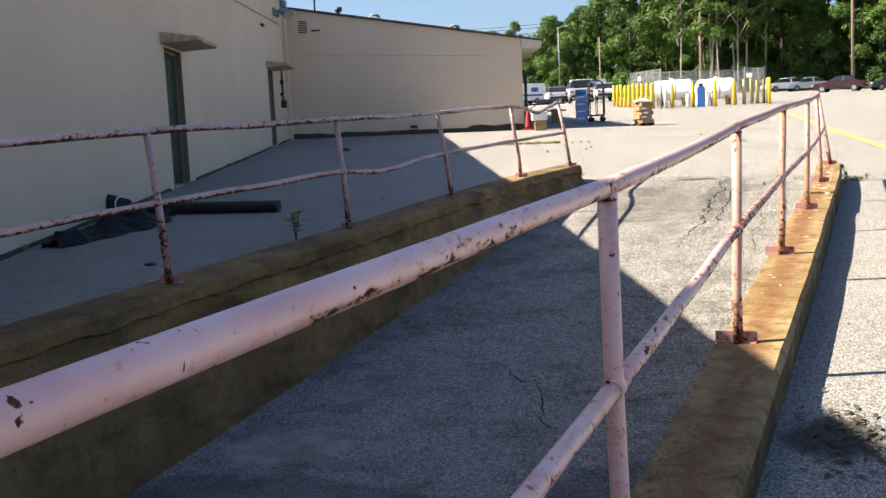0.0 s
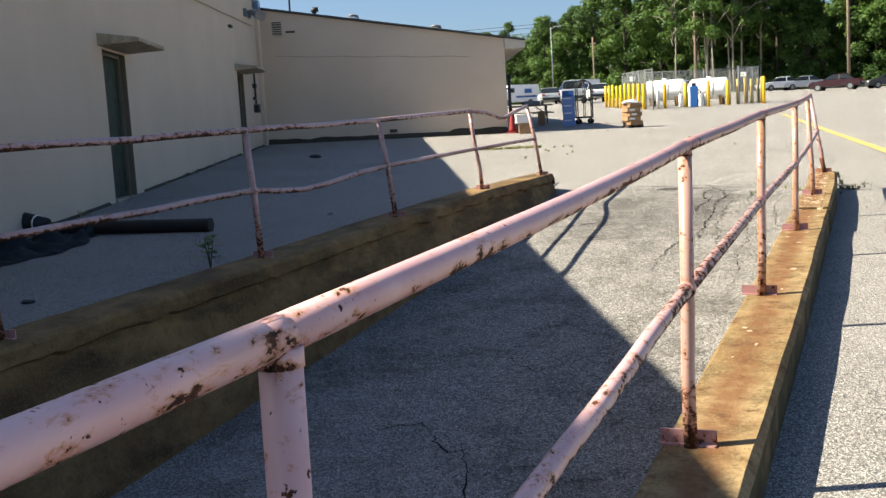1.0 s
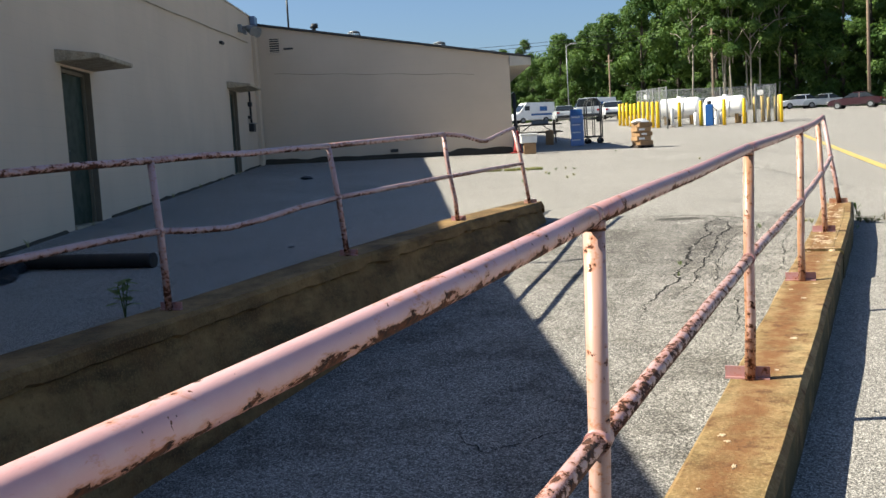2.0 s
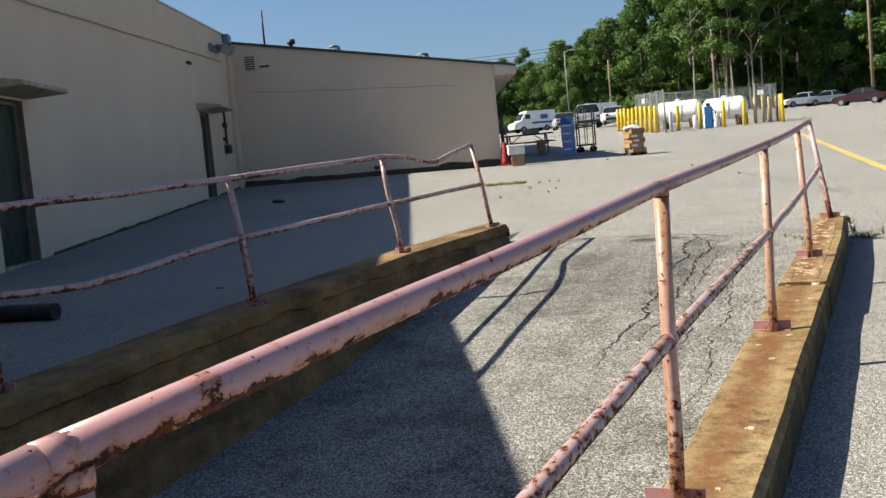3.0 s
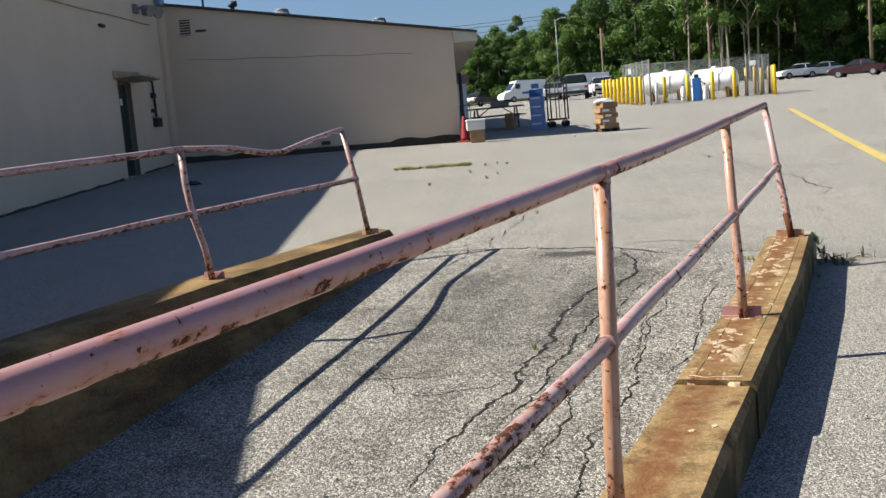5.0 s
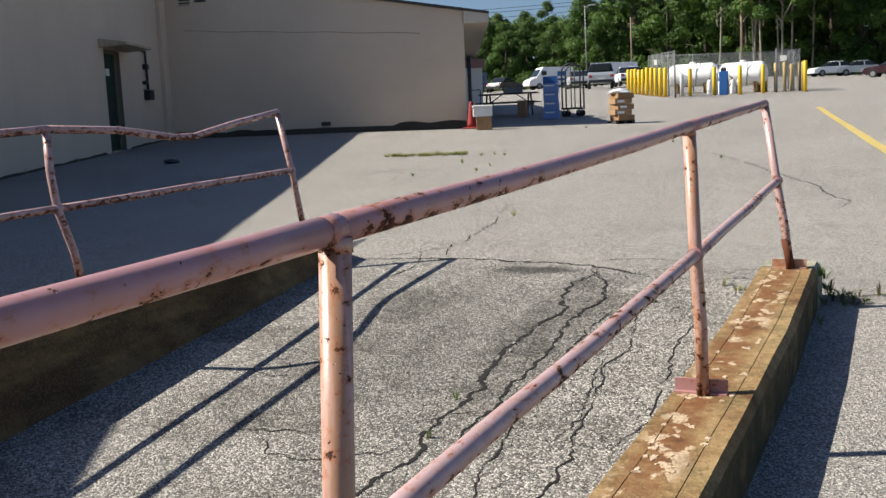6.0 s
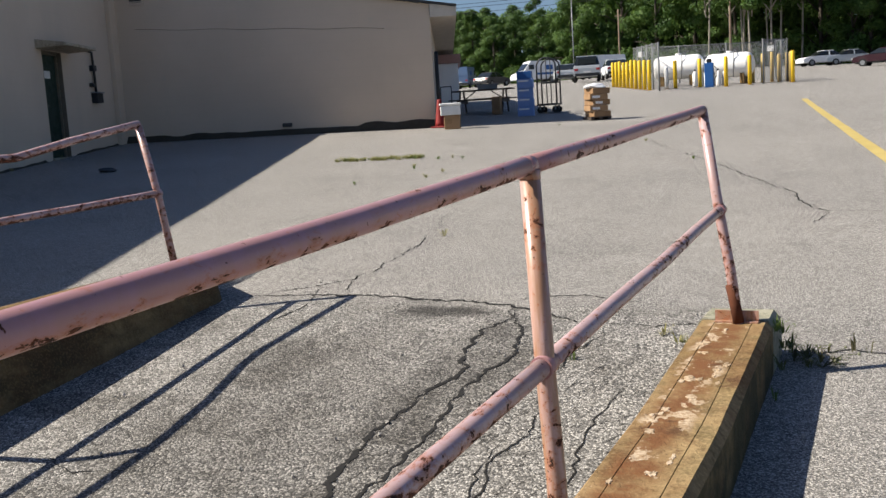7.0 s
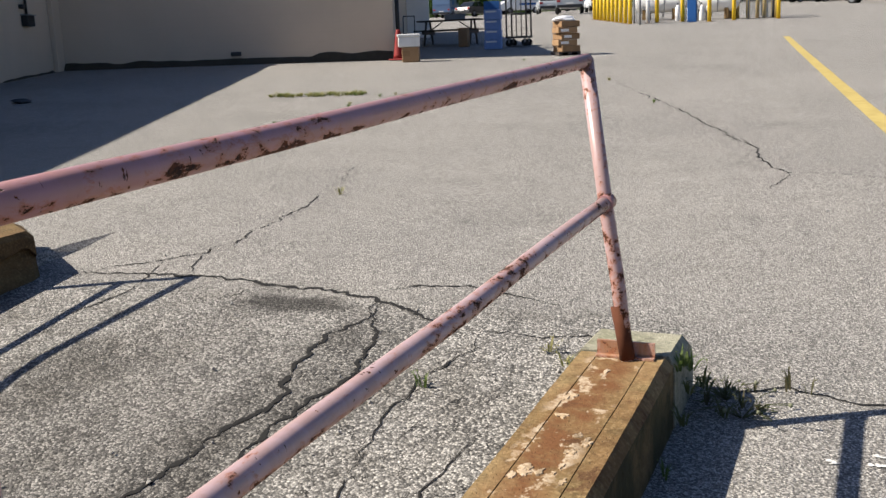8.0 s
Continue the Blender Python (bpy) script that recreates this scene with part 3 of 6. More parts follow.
def build_right_railing():
    rail = thing("railing", "pink-painted pipe railing, flaking to rust, on the kerb", "railing", "ramp railings")
    # foot x, foot y, head x, head y, head z
    posts = [(-0.45, -2.2, -0.46, -2.2, 0.425), (-0.45, -0.1, -0.46, -0.1, 0.502), (-0.44, 2.0, -0.453, 2.03, 0.553), (-0.431, 4.165, -0.429, 4.21, 0.653),
             (-0.401, 6.287, -0.383, 6.29, 0.741), (-0.338, 8.375, -0.338, 8.44, 0.808), (-0.302, 10.52, -0.339, 10.546, 0.880), (-0.258, 12.612, -0.394, 12.71, 0.946)]
    tops = []
    for k, (x, y, tx, ty, z1) in enumerate(posts):
        z0 = kerb_top_r(y) - (0.018 if y < 9.58 else 0)
        last = k == len(posts) - 1
        bow = 0.004 if last else 0.004 * (-1) ** k
        pts = [(x, y, z0 - 0.02), (x + (tx - x) * 0.25 + bow, y + (ty - y) * 0.2, z0 + (z1 - z0) * 0.25), (x + (tx - x) * 0.5, y + (ty - y) * 0.45, (z0 + z1) / 2), (tx, ty, z1 if last else z1 - 0.012)]
        part("post", tube(pts, PIPE * 0.95, 14), CRUSTY if last else POST, rail)
        if last:
            part("rusted_foot", tube([(x, y, z0), (x - 0.014, y + 0.007, z0 + 0.075), (x - 0.03, y + 0.014, z0 + 0.15)], PIPE * 1.0, 14), RUST, rail, "bare rusted foot of the post")
        part("weld_collar", tube([(tx, ty, z1 - 0.030), (tx, ty, z1 - 0.012)], PIPE * 1.01, 14), POST, rail)
        base_plate(rail, x - 0.01, y, z0)
        tops.append((Vector((tx, ty, z1 - 0.002)), Vector((x + (tx - x) * 0.5, y + (ty - y) * 0.45, z0 + (z1 - z0) * 0.528))))
    for a, b, i in zip(tops, tops[1:], range(20)):
        part("top_rail", tube(wavy(a[0], b[0], 12, 0.003, i, (0, 0, 0.007, 0.002, 0.002, 0.006, 0.002)[i]), TOP_PIPE, 16), PINK, rail)
        part("mid_rail", tube(wavy(a[1], b[1], 8, 0.007, i + 30), PIPE * 0.92, 14), MIDRAIL, rail)
        part("joint", tube([b[0] + Vector((0, -0.03, -0.0008)), b[0] + Vector((0, 0.004, 0))], TOP_PIPE * 1.012, 14), PINK, rail)
        part("joint", tube([b[1] + Vector((0, -0.028, -0.001)), b[1] + Vector((0, 0.020, 0.001))], PIPE * 1.12, 14), PINK, rail)
    return rail


build_right_railing()


def build_left_railing():
    rail = thing("railing", "bent pink-painted pipe railing, flaking to rust, on the retaining wall", "railing", "ramp railings")
    ys = [-2.0, 0.3, 2.5, 4.73, 7.02, 9.0, 11.28, 13.316]
    feet = [-3.68, -3.68, -3.68, -3.68, -3.70, -3.606, -3.64, -3.582]
    heads = [(-3.75, -2.0, 0.53), (-3.75, 0.3, 0.62), (-3.75, 2.5, 0.70), (-3.755, 4.73, 0.785), (-3.775, 7.055, 0.846), (-3.735, 9.043, 0.901), (-3.70, 11.185, 0.984), (-3.719, 13.27, 1.05)]
    tops, mids = [], []
    for k, y in enumerate(ys):
        z0 = kerb_top_l(y)
        xb, (xt, yt, z1) = feet[k], heads[k]
        mid = Vector(((xb + xt) / 2 + 0.005, (y + yt) / 2, z0 + (z1 - z0) * 0.53))
        if k == 6:
            mid = Vector((-3.644, 11.155, 0.582))
            pts = [(xb, y, z0 - 0.02), (xb + 0.006, y - 0.05, z0 + 0.2), mid, (xt + 0.03, yt - 0.03, z0 + 0.62), (xt, yt, z1)]
        else:
            pts = [(xb, y, z0 - 0.02), mid, (xt, yt, z1 - 0.01)]
        part("post", tube(pts, PIPE, 12), CRUSTY, rail)
        base_plate(rail, xb, y, z0, 0.15)
        tops.append(Vector((xt, yt, z1)))
        mids.append(mid)
    for i in range(len(ys) - 1):
        a, b = tops[i], tops[i + 1]
        if i == len(ys) - 2:
            line = [a, a.lerp(b, 0.25) + Vector((0, 0, -0.035)), a.lerp(b, 0.47) + Vector((0, 0, -0.105)), a.lerp(b, 0.56) + Vector((0, 0, -0.110)),
                    a.lerp(b, 0.75) + Vector((0, 0, -0.055)), b]
        else:
            line = wavy(a, b, 8, 0.012, i + 60)
        part("top_rail", tube(line, PIPE, 14), CRUSTY, rail)
        a, b = mids[i], mids[i + 1]
        if i == 4:
            line = [a, a.lerp(b, 0.15) + Vector((0, 0, -0.035)), a.lerp(b, 0.32) + Vector((0, 0, -0.06)), a.lerp(b, 0.5) + Vector((0, 0, -0.05)),
                    a.lerp(b, 0.75) + Vector((0, 0, -0.015)), b]
        else:
            line = wavy(a, b, 8, 0.015, i + 90)
        part("mid_rail", tube(line, PIPE * 0.92, 14), CRUSTY, rail)
        part("joint", tube([b + Vector((0, -0.02, -0.001)), b + Vector((0, 0.02, 0.001))], PIPE * 1.1, 12), CRUSTY, rail)
    return rail


build_left_railing()

# ---- building, in its own directions: u along the far wing's wall, v along the near wall ----
TURN_B = 24.4
BM = pose(0, 0, 0, 0, 0, TURN_B)


def at_b(u, v, z):
    return BM @ Vector((u, v, z))


def gb(u, v):
    p = at_b(u, v, 0)
    return ground_z(p.x, p.y)


def top1(v):
    return 4.43 + (v - 14.0) * 0.028


def top2(u):
    return 4.74 - (u + 3.3) * 0.170


U1 = -3.5
V2 = 30.6
DOORS = ((15.14, 16.25, 2.20), (26.40, 27.32, 2.66))


def build_wall_1():
    bm = bmesh.new()
    cuts = [-10.0, -4, 2, 8, DOORS[0][0], DOORS[0][1], 20, 23.5, DOORS[1][0], DOORS[1][1], V2 + 0.3]
    for a, b in zip(cuts, cuts[1:]):
        low = None
        for d in DOORS:
            if abs(a - d[0]) < 1e-6:
                low = d[2]
        la, lb = (low, low) if low else (gb(U1, a) - 0.4, gb(U1, b) - 0.4)
        add_hex(bm, [(U1 - 0.42, a, la), (U1, a, la), (U1, b, lb), (U1 - 0.42, b, lb),
                     (U1 - 0.42, a, top1(a)), (U1, a, top1(a)), (U1, b, top1(b)), (U1 - 0.42, b, top1(b))])
    bmesh.ops.remove_doubles(bm, verts=bm.verts[:], dist=0.0005)
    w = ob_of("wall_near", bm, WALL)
    w.matrix_world = BM
    return tagged(w, "cream-painted block wall with two doorways, in shade", "wall", kind="structure")


wall_1 = build_wall_1()


def build_wall_2():
    bm = bmesh.new()
    for a, b in zip(span(U1, 3.63, 8), span(U1, 3.63, 8)[1:]):
        add_hex(bm, [(a, V2, gb(a, V2) - 0.4), (b, V2, gb(b, V2) - 0.4), (b, V2 + 0.3, gb(b, V2) - 0.4), (a, V2 + 0.3, gb(a, V2) - 0.4),
                     (a, V2, top2(a) - 0.06), (b, V2, top2(b) - 0.06), (b, V2 + 0.3, top2(b) - 0.06), (a, V2 + 0.3, top2(a) - 0.06)])
    add_box(bm, 3.33, V2 + 0.3, 0.3, 3.63, 47, top2(3.63) - 0.06)
    bmesh.ops.remove_doubles(bm, verts=bm.verts[:], dist=0.0005)
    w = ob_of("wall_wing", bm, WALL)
    w.matrix_world = BM
    return tagged(w, "cream-painted block wall of the far wing, in shade", "wall", kind="structure")


wall_2 = build_wall_2()


def build_roofs():
    bm = bmesh.new()
    a, b = U1 + 0.02, 4.24
    add_hex(bm, [(a, V2 - 0.10, top2(a) - 0.055), (b, V2 - 0.10, top2(b) - 0.055), (b, 47.3, top2(b) - 0.055), (a, 47.3, top2(a) - 0.055),
                 (a, V2 - 0.10, top2(a)), (b, V2 - 0.10, top2(b)), (b, 47.3, top2(b)), (a, 47.3, top2(a))])
    r = ob_of("roof_wing", bm, ROOF)
    r.matrix_world = BM
    tagged(r, "dark low-pitched roof of the far wing", "roof", kind="structure")
    bm = bmesh.new()
    add_box(bm, 3.635, V2 - 0.06, top2(4.2) - 0.26, 4.20, 47.2, top2(4.2) - 0.20)
    add_hex(bm, [(3.635, V2 - 0.06, top2(3.63) - 0.30), (4.20, V2 - 0.06, top2(4.2) - 0.20), (4.20, V2 - 0.03, top2(4.2) - 0.20), (3.635, V2 - 0.03, top2(3.63) - 0.30),
                 (3.635, V2 - 0.06, top2(3.63) - 0.058), (4.20, V2 - 0.06, top2(4.2) - 0.058), (4.20, V2 - 0.03, top2(4.2) - 0.058), (3.635, V2 - 0.03, top2(3.63) - 0.058)])
    add_box(bm, 4.20, V2 - 0.08, top2(4.2) - 0.26, 4.23, 47.2, top2(4.2) - 0.058)
    e = ob_of("trim_eave", bm, FASCIA)
    e.matrix_world = BM
    tagged(e, "cream boxed eave over the wing's side wall", "trim", kind="structure")
    bm = bmesh.new()
    for p, q in zip(span(-10, V2 + 0.3, 6), span(-10, V2 + 0.3, 6)[1:]):
        add_hex(bm, [(-22, p, top1(p)), (U1 + 0.03, p, top1(p)), (U1 + 0.03, q, top1(q)), (-22, q, top1(q)),
                     (-22, p, top1(p) + 0.035), (U1 + 0.03, p, top1(p) + 0.035), (U1 + 0.03, q, top1(q) + 0.035), (-22, q, top1(q) + 0.035)])
    r = ob_of("roof_main", bm, FASCIA)
    r.matrix_world = BM
    tagged(r, "pale metal roof edge of the main block", "roof", kind="structure")
    bm = bmesh.new()
    add_box(bm, -22, -10.3, -1.5, U1, -10.0, top1(-10))
    add_box(bm, -22.3, -10, -1.5, -22, 47, 4.4)
    add_box(bm, -22, 47, 0, 3.6, 47.3, 3.2)
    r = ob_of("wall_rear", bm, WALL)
    r.matrix_world = BM
    tagged(r, "cream-painted block walls behind", "wall", kind="structure")


build_roofs()


def build_door(k, v0, v1, z1):
    d = thing("door_%d" % k, "dark green steel door in a deep doorway, shut", "door", m=BM, kind="structure")
    z0 = gb(U1, (v0 + v1) / 2)
    u = U1 - 0.16
    part("leaf", box(u, v0 + 0.06, z0 + 0.02, u + 0.045, v1 - 0.06, z1 - 0.06, 0.004), GREEN, d)
    bm = bmesh.new()
    add_box(bm, u - 0.01, v0 + 0.003, z0 - 0.1, u + 0.075, v0 + 0.055, z1 - 0.003)
    add_box(bm, u - 0.01, v1 - 0.055, z0 - 0.1, u + 0.075, v1 - 0.003, z1 - 0.003)
    add_box(bm, u - 0.01, v0 + 0.055, z1 - 0.055, u + 0.075, v1 - 0.055, z1 - 0.003)
    part("door_frame", bm, FRAME, d)
    for a, b, name in ((v0 - 0.001, v0 + 0.008, "door_lining"), (v1 - 0.008, v1 + 0.001, "door_lining")):
        part(name, box(u + 0.08, a, z0 - 0.1, U1 + 0.004, b, z1 + 0.001), FRAME, d)
    part("door_lining", box(u + 0.08, v0 + 0.009, z1 - 0.008, U1 + 0.004, v1 - 0.009, z1 + 0.001), FRAME, d)
    part("door_sill", box(u, v0 + 0.01, z0 - 0.15, U1 + 0.03, v1 - 0.01, z0 + 0.018, 0.006), CANOPY, d)
    part("door_handle", tube([(u + 0.05, v0 + 0.14, z0 + 1.0), (u + 0.09, v0 + 0.14, z0 + 1.0), (u + 0.09, v0 + 0.25, z0 + 1.0)], 0.011, 8), STEEL, d)
    if k == 2:
        part("notice", box(u + 0.046, v0 + 0.30, z0 + 1.52, u + 0.050, v0 + 0.58, z0 + 1.66), WHITE, d, "white paper notice")
    return d


build_door(1, *DOORS[0])
build_door(2, *DOORS[1])


def build_canopy(v0, v1, z, out):
    """A cast slab over a doorway, thinning towards its front."""
    bm = bmesh.new()
    add_hex(bm, [(U1 - 0.02, v0, z), (U1 + out, v0 + 0.02, z + 0.03), (U1 + out, v1 - 0.02, z + 0.03), (U1 - 0.02, v1, z),
                 (U1 - 0.02, v0, z + 0.17), (U1 + out, v0 + 0.02, z + 0.085), (U1 + out, v1 - 0.02, z + 0.085), (U1 - 0.02, v1, z + 0.17)])
    bmesh.ops.bevel(bm, geom=bm.edges[:], offset=0.010, segments=1, affect='EDGES')
    c = ob_of("door_canopy", bm, CANOPY)
    c.matrix_world = BM
    return tagged(c, "stained concrete canopy slab over a doorway", "canopy", "door canopies")


build_canopy(14.96, 16.44, 2.23, 0.56)
build_canopy(26.14, 27.75, 2.67, 0.56)


def build_wall_fittings():
    # conduit along the near wall
    c = tube([at_b(U1 + 0.03, v, 3.42 + (v - 14) * 0.045 + 0.006 * math.sin(v * 1.7)) for v in span(6, 29.3, 30)], 0.014, 8)
    tagged(ob_of("wall_conduit", c, CANOPY), "painted conduit running along the cream wall", "conduit")
    clip_t = thing("lock_box", "dark steel control box with a conduit on the cream wall", "control box", m=BM)
    part("box", box(U1, 28.78, 1.72, U1 + 0.13, 29.13, 1.92, 0.008), DARKSTEEL, clip_t)
    part("conduit", tube([(U1 + 0.05, 28.95, 1.92), (U1 + 0.05, 28.94, 2.35), (U1 + 0.06, 28.88, 2.76), (U1 + 0.03, 28.4, 2.82)], 0.028, 8), DARKSTEEL, clip_t)
    part("fitting", box(U1, 28.81, 2.38, U1 + 0.10, 28.99, 2.50, 0.01), DARKSTEEL, clip_t)
    part("fitting", box(U1, 28.71, 2.05, U1 + 0.09, 28.85, 2.13, 0.01), DARKSTEEL, clip_t)
    part("bracket", box(U1, 28.74, 1.925, U1 + 0.15, 29.17, 1.945), STEEL, clip_t)
    # louvre on the wing
    lv = thing("louvre_vent", "small painted louvre vent high on the wall", "vent", m=BM)
    u0, u1, z0, z1 = -3.07, -2.80, 3.93, 4.32
    bm = bmesh.new()
    add_box(bm, u0 - 0.05, V2 - 0.035, z0 - 0.05, u0, V2, z1 + 0.05)
    add_box(bm, u1, V2 - 0.035, z0 - 0.05, u1 + 0.05, V2, z1 + 0.05)
    add_box(bm, u0, V2 - 0.035, z0 - 0.05, u1, V2, z0)
    add_box(bm, u0, V2 - 0.035, z1, u1, V2, z1 + 0.05)
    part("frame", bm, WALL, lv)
    part("backing", box(u0, V2 - 0.006, z0, u1, V2 - 0.003, z1), ROOF, lv)
    for k in range(6):
        z = z0 + 0.01 + k * 0.064
        bm = bmesh.new()
        add_hex(bm, [(u0, V2 - 0.034, z), (u1, V2 - 0.034, z), (u1, V2 - 0.010, z + 0.02), (u0, V2 - 0.010, z + 0.02),
                     (u0, V2 - 0.034, z + 0.012), (u1, V2 - 0.034, z + 0.012), (u1, V2 - 0.010, z + 0.030), (u0, V2 - 0.010, z + 0.030)])
        part("slat", bm, WALL, lv)
    s = ob_of("wall_slot", box(-2.68, V2 - 0.03, 4.00, -2.42, V2, 4.05, 0.004), ROOF)
    s.matrix_world = BM
    tagged(s, "dark narrow slot fitting on the wall", "fitting")
    s = ob_of("wall_bracket", box(U1, 25.6, 3.66, U1 + 0.08, 25.85, 3.72, 0.01), ROOF)
    s.matrix_world = BM
    tagged(s, "small dark bracket on the cream wall", "bracket")
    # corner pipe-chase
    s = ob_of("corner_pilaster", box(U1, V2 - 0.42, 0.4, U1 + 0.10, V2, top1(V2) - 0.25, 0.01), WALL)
    s.matrix_world = BM
    tagged(s, "cream-painted pilaster in the corner", "pilaster", kind="structure")
    # floodlights under the roof corner
    for v, z in ((28.3, 4.34), (29.0, 4.38)):
        fl = thing("floodlight", "grey twin floodlight under the roof edge", "floodlight", "wall floodlights", m=BM)
        part("bracket", tube([(U1, v, z), (U1 + 0.22, v, z + 0.02)], 0.03, 8), STEEL, fl)
        part("junction_box", box(U1, v - 0.11, z - 0.10, U1 + 0.09, v + 0.11, z + 0.10, 0.008), STEEL, fl)
        hd = bmesh.new()
        add_lathe(hd, [(0.06, 0.0), (0.085, 0.07), (0.13, 0.24), (0.135, 0.27), (0.12, 0.265)], 14)
        bmesh.ops.transform(hd, matrix=pose(U1 + 0.20, v, z + 0.02, 0, 115, -30), verts=hd.verts)
        part("head", hd, STEEL, fl)
    s = ob_of("blue_junction_cover", box(U1 + 0.02, V2 - 0.60, 4.66, U1 + 0.16, V2 - 0.15, 4.90, 0.01), CARBLUE)
    s.matrix_world = BM
    tagged(s, "pale blue metal cover under the roof corner", "cover")
    # downspout at the wing's outer corner
    dp = tube([at_b(3.72, V2 + 0.06, gb(3.7, V2)), at_b(3.72, V2 + 0.06, 1.6), at_b(3.72, V2 + 0.06, 2.45)], 0.045, 10)
    tagged(ob_of("downspout", dp, BLACK), "black downspout at the wing's corner", "downspout")
    # dirt and debris strip at the wing's foot, plinth edge
    bm = bmesh.new()
    for a, b in zip(span(U1 + 0.1, 3.6, 40), span(U1 + 0.1, 3.6, 40)[1:]):
        w1 = 0.16 + 0.10 * noise.noise(Vector((a * 1.3, 2, 0)))
        w2 = 0.16 + 0.10 * noise.noise(Vector((b * 1.3, 2, 0)))
        h1 = 0.13 + 0.05 * noise.noise(Vector((a * 2, 7, 0))) + (0.06 if a > 1.9 else 0)
        h2 = 0.13 + 0.05 * noise.noise(Vector((b * 2, 7, 0))) + (0.06 if b > 1.9 else 0)
        add_hex(bm, [(a, V2 - w1, gb(a, V2) - 0.05), (b, V2 - w2, gb(b, V2) - 0.05), (b, V2 - 0.002, gb(b, V2) - 0.05), (a, V2 - 0.002, gb(a, V2) - 0.05),
                     (a, V2 - w1 * 0.7, gb(a, V2) + 0.03), (b, V2 - w2 * 0.7, gb(b, V2) + 0.03), (b, V2 - 0.002, gb(b, V2) + h2), (a, V2 - 0.002, gb(a, V2) + h1)])
    s = ob_of("wall_footing", bm, DIRT)
    s.matrix_world = BM
    tagged(s, "dark dirty footing along the wing's wall", "footing", kind="structure")
    bm = bmesh.new()
    vs = [v for v in span(2, V2 - 0.5, 90) if not any(d[0] - 0.2 < v < d[1] + 0.2 for d in DOORS)]
    for a, b in zip(vs, vs[1:]):
        if b - a > 0.5:
            continue
        h1, h2 = (0.035 + 0.03 * noise.noise(Vector((q * 1.9, 3, 0))) for q in (a, b))
        add_hex(bm, [(U1 + 0.002, a, gb(U1, a) - 0.05), (U1 + 0.06, a, gb(U1, a) - 0.05), (U1 + 0.06, b, gb(U1, b) - 0.05), (U1 + 0.002, b, gb(U1, b) - 0.05),
                     (U1 + 0.002, a, gb(U1, a) + h1), (U1 + 0.04, a, gb(U1, a) + 0.010), (U1 + 0.04, b, gb(U1, b) + 0.010), (U1 + 0.002, b, gb(U1, b) + h2)])
    s = ob_of("wall_footing", bm, DIRT)
    s.matrix_world = BM
    tagged(s, "dark line of dirt along the near wall's foot", "footing", kind="structure")
    sm = ob_of("scupper", box(0.14, V2 - 0.05, gb(0.2, V2) + 0.18, 0.36, V2, gb(0.2, V2) + 0.27, 0.01), ROOF)
    sm.matrix_world = BM
    tagged(sm, "small dark drain outlet low on the wall", "drain")
    # long hairline seam across the wing's wall
    c = tube([at_b(u, V2 - 0.001, 3.36 - (u + 3.3) * 0.055 + 0.012 * math.sin(u * 4)) for u in span(-3.0, 2.6, 30)], 0.005, 6)
    tagged(ob_of("wall_seam", c, FRAME), "dark hairline seam across the cream wall", "seam")


build_wall_fittings()


def build_roof_things():
    for u, v in ((-0.83, 33.0), (1.75, 33.2)):
        z = top2(u) - 0.01
        rv = thing("roof_ventilator", "ribbed metal turbine ventilator on the roof", "ventilator", "roof ventilators", m=BM @ pose(u, v, z) @ Matrix.Scale(0.72, 4))
        part("neck", lathe([(0.16, 0), (0.16, 0.22), (0.18, 0.24)], 16), STEEL, rv)
        part("cap", lathe([(0.10, 0.50), (0.24, 0.50), (0.25, 0.52), (0.12, 0.57), (0.01, 0.585)], 16), STEEL, rv)
        for k in range(16):
            a = 2 * math.pi * k / 16
            pts = [(0.17 * math.cos(a), 0.17 * math.sin(a), 0.23), (0.27 * math.cos(a + 0.15), 0.27 * math.sin(a + 0.15), 0.37), (0.22 * math.cos(a + 0.3), 0.22 * math.sin(a + 0.3), 0.51)]
            part("fin", tube(pts, 0.020, 5), STEEL, rv)
    m = thing("roof_mast", "thin dark steel mast on the roof", "mast", m=BM @ pose(-2.6, 31.4, top2(-2.6) - 0.02))
    part("pole", tube([(0, 0, 0), (0, 0, 1.05)], 0.028, 8), DARKSTEEL, m)
    part("foot", lathe([(0.10, 0), (0.10, 0.02), (0.04, 0.05)], 10), DARKSTEEL, m)
    m = thing("roof_vent_pipe", "short dark vent pipe with a cowl on the roof", "vent pipe", m=BM @ pose(-1.9, 31.6, top2(-1.9) - 0.02))
    part("pipe", tube([(0, 0, 0), (0, 0, 0.20)], 0.06, 10), DARKSTEEL, m)
    part("cowl", tube([(-0.05, 0, 0.18), (0.0, 0, 0.26), (0.12, 0, 0.27)], [0.08, 0.09, 0.07], 10), DARKSTEEL, m)


build_roof_things()

# block that sticks out farther along the wing's side
def build_side_block():
    t = thing("side_annex", "white-painted annex with a red-brown roof band", "annex", m=BM, kind="structure")
    part("wall", box(3.64, 42.0, 0.8, 4.35, 46.5, 2.75), TANK, t)
    part("roof", box(3.64, 41.9, 2.752, 4.45, 46.6, 3.05, 0.02), simple("red_brown_roof", (0.36, 0.22, 0.19), 0.8), t)


build_side_block()


# ---- things in the yard ----
def on_ground(x, y, dz=0.0, rz=0.0):
    return pose(x, y, surface_z(x, y) + dz, 0, 0, rz)


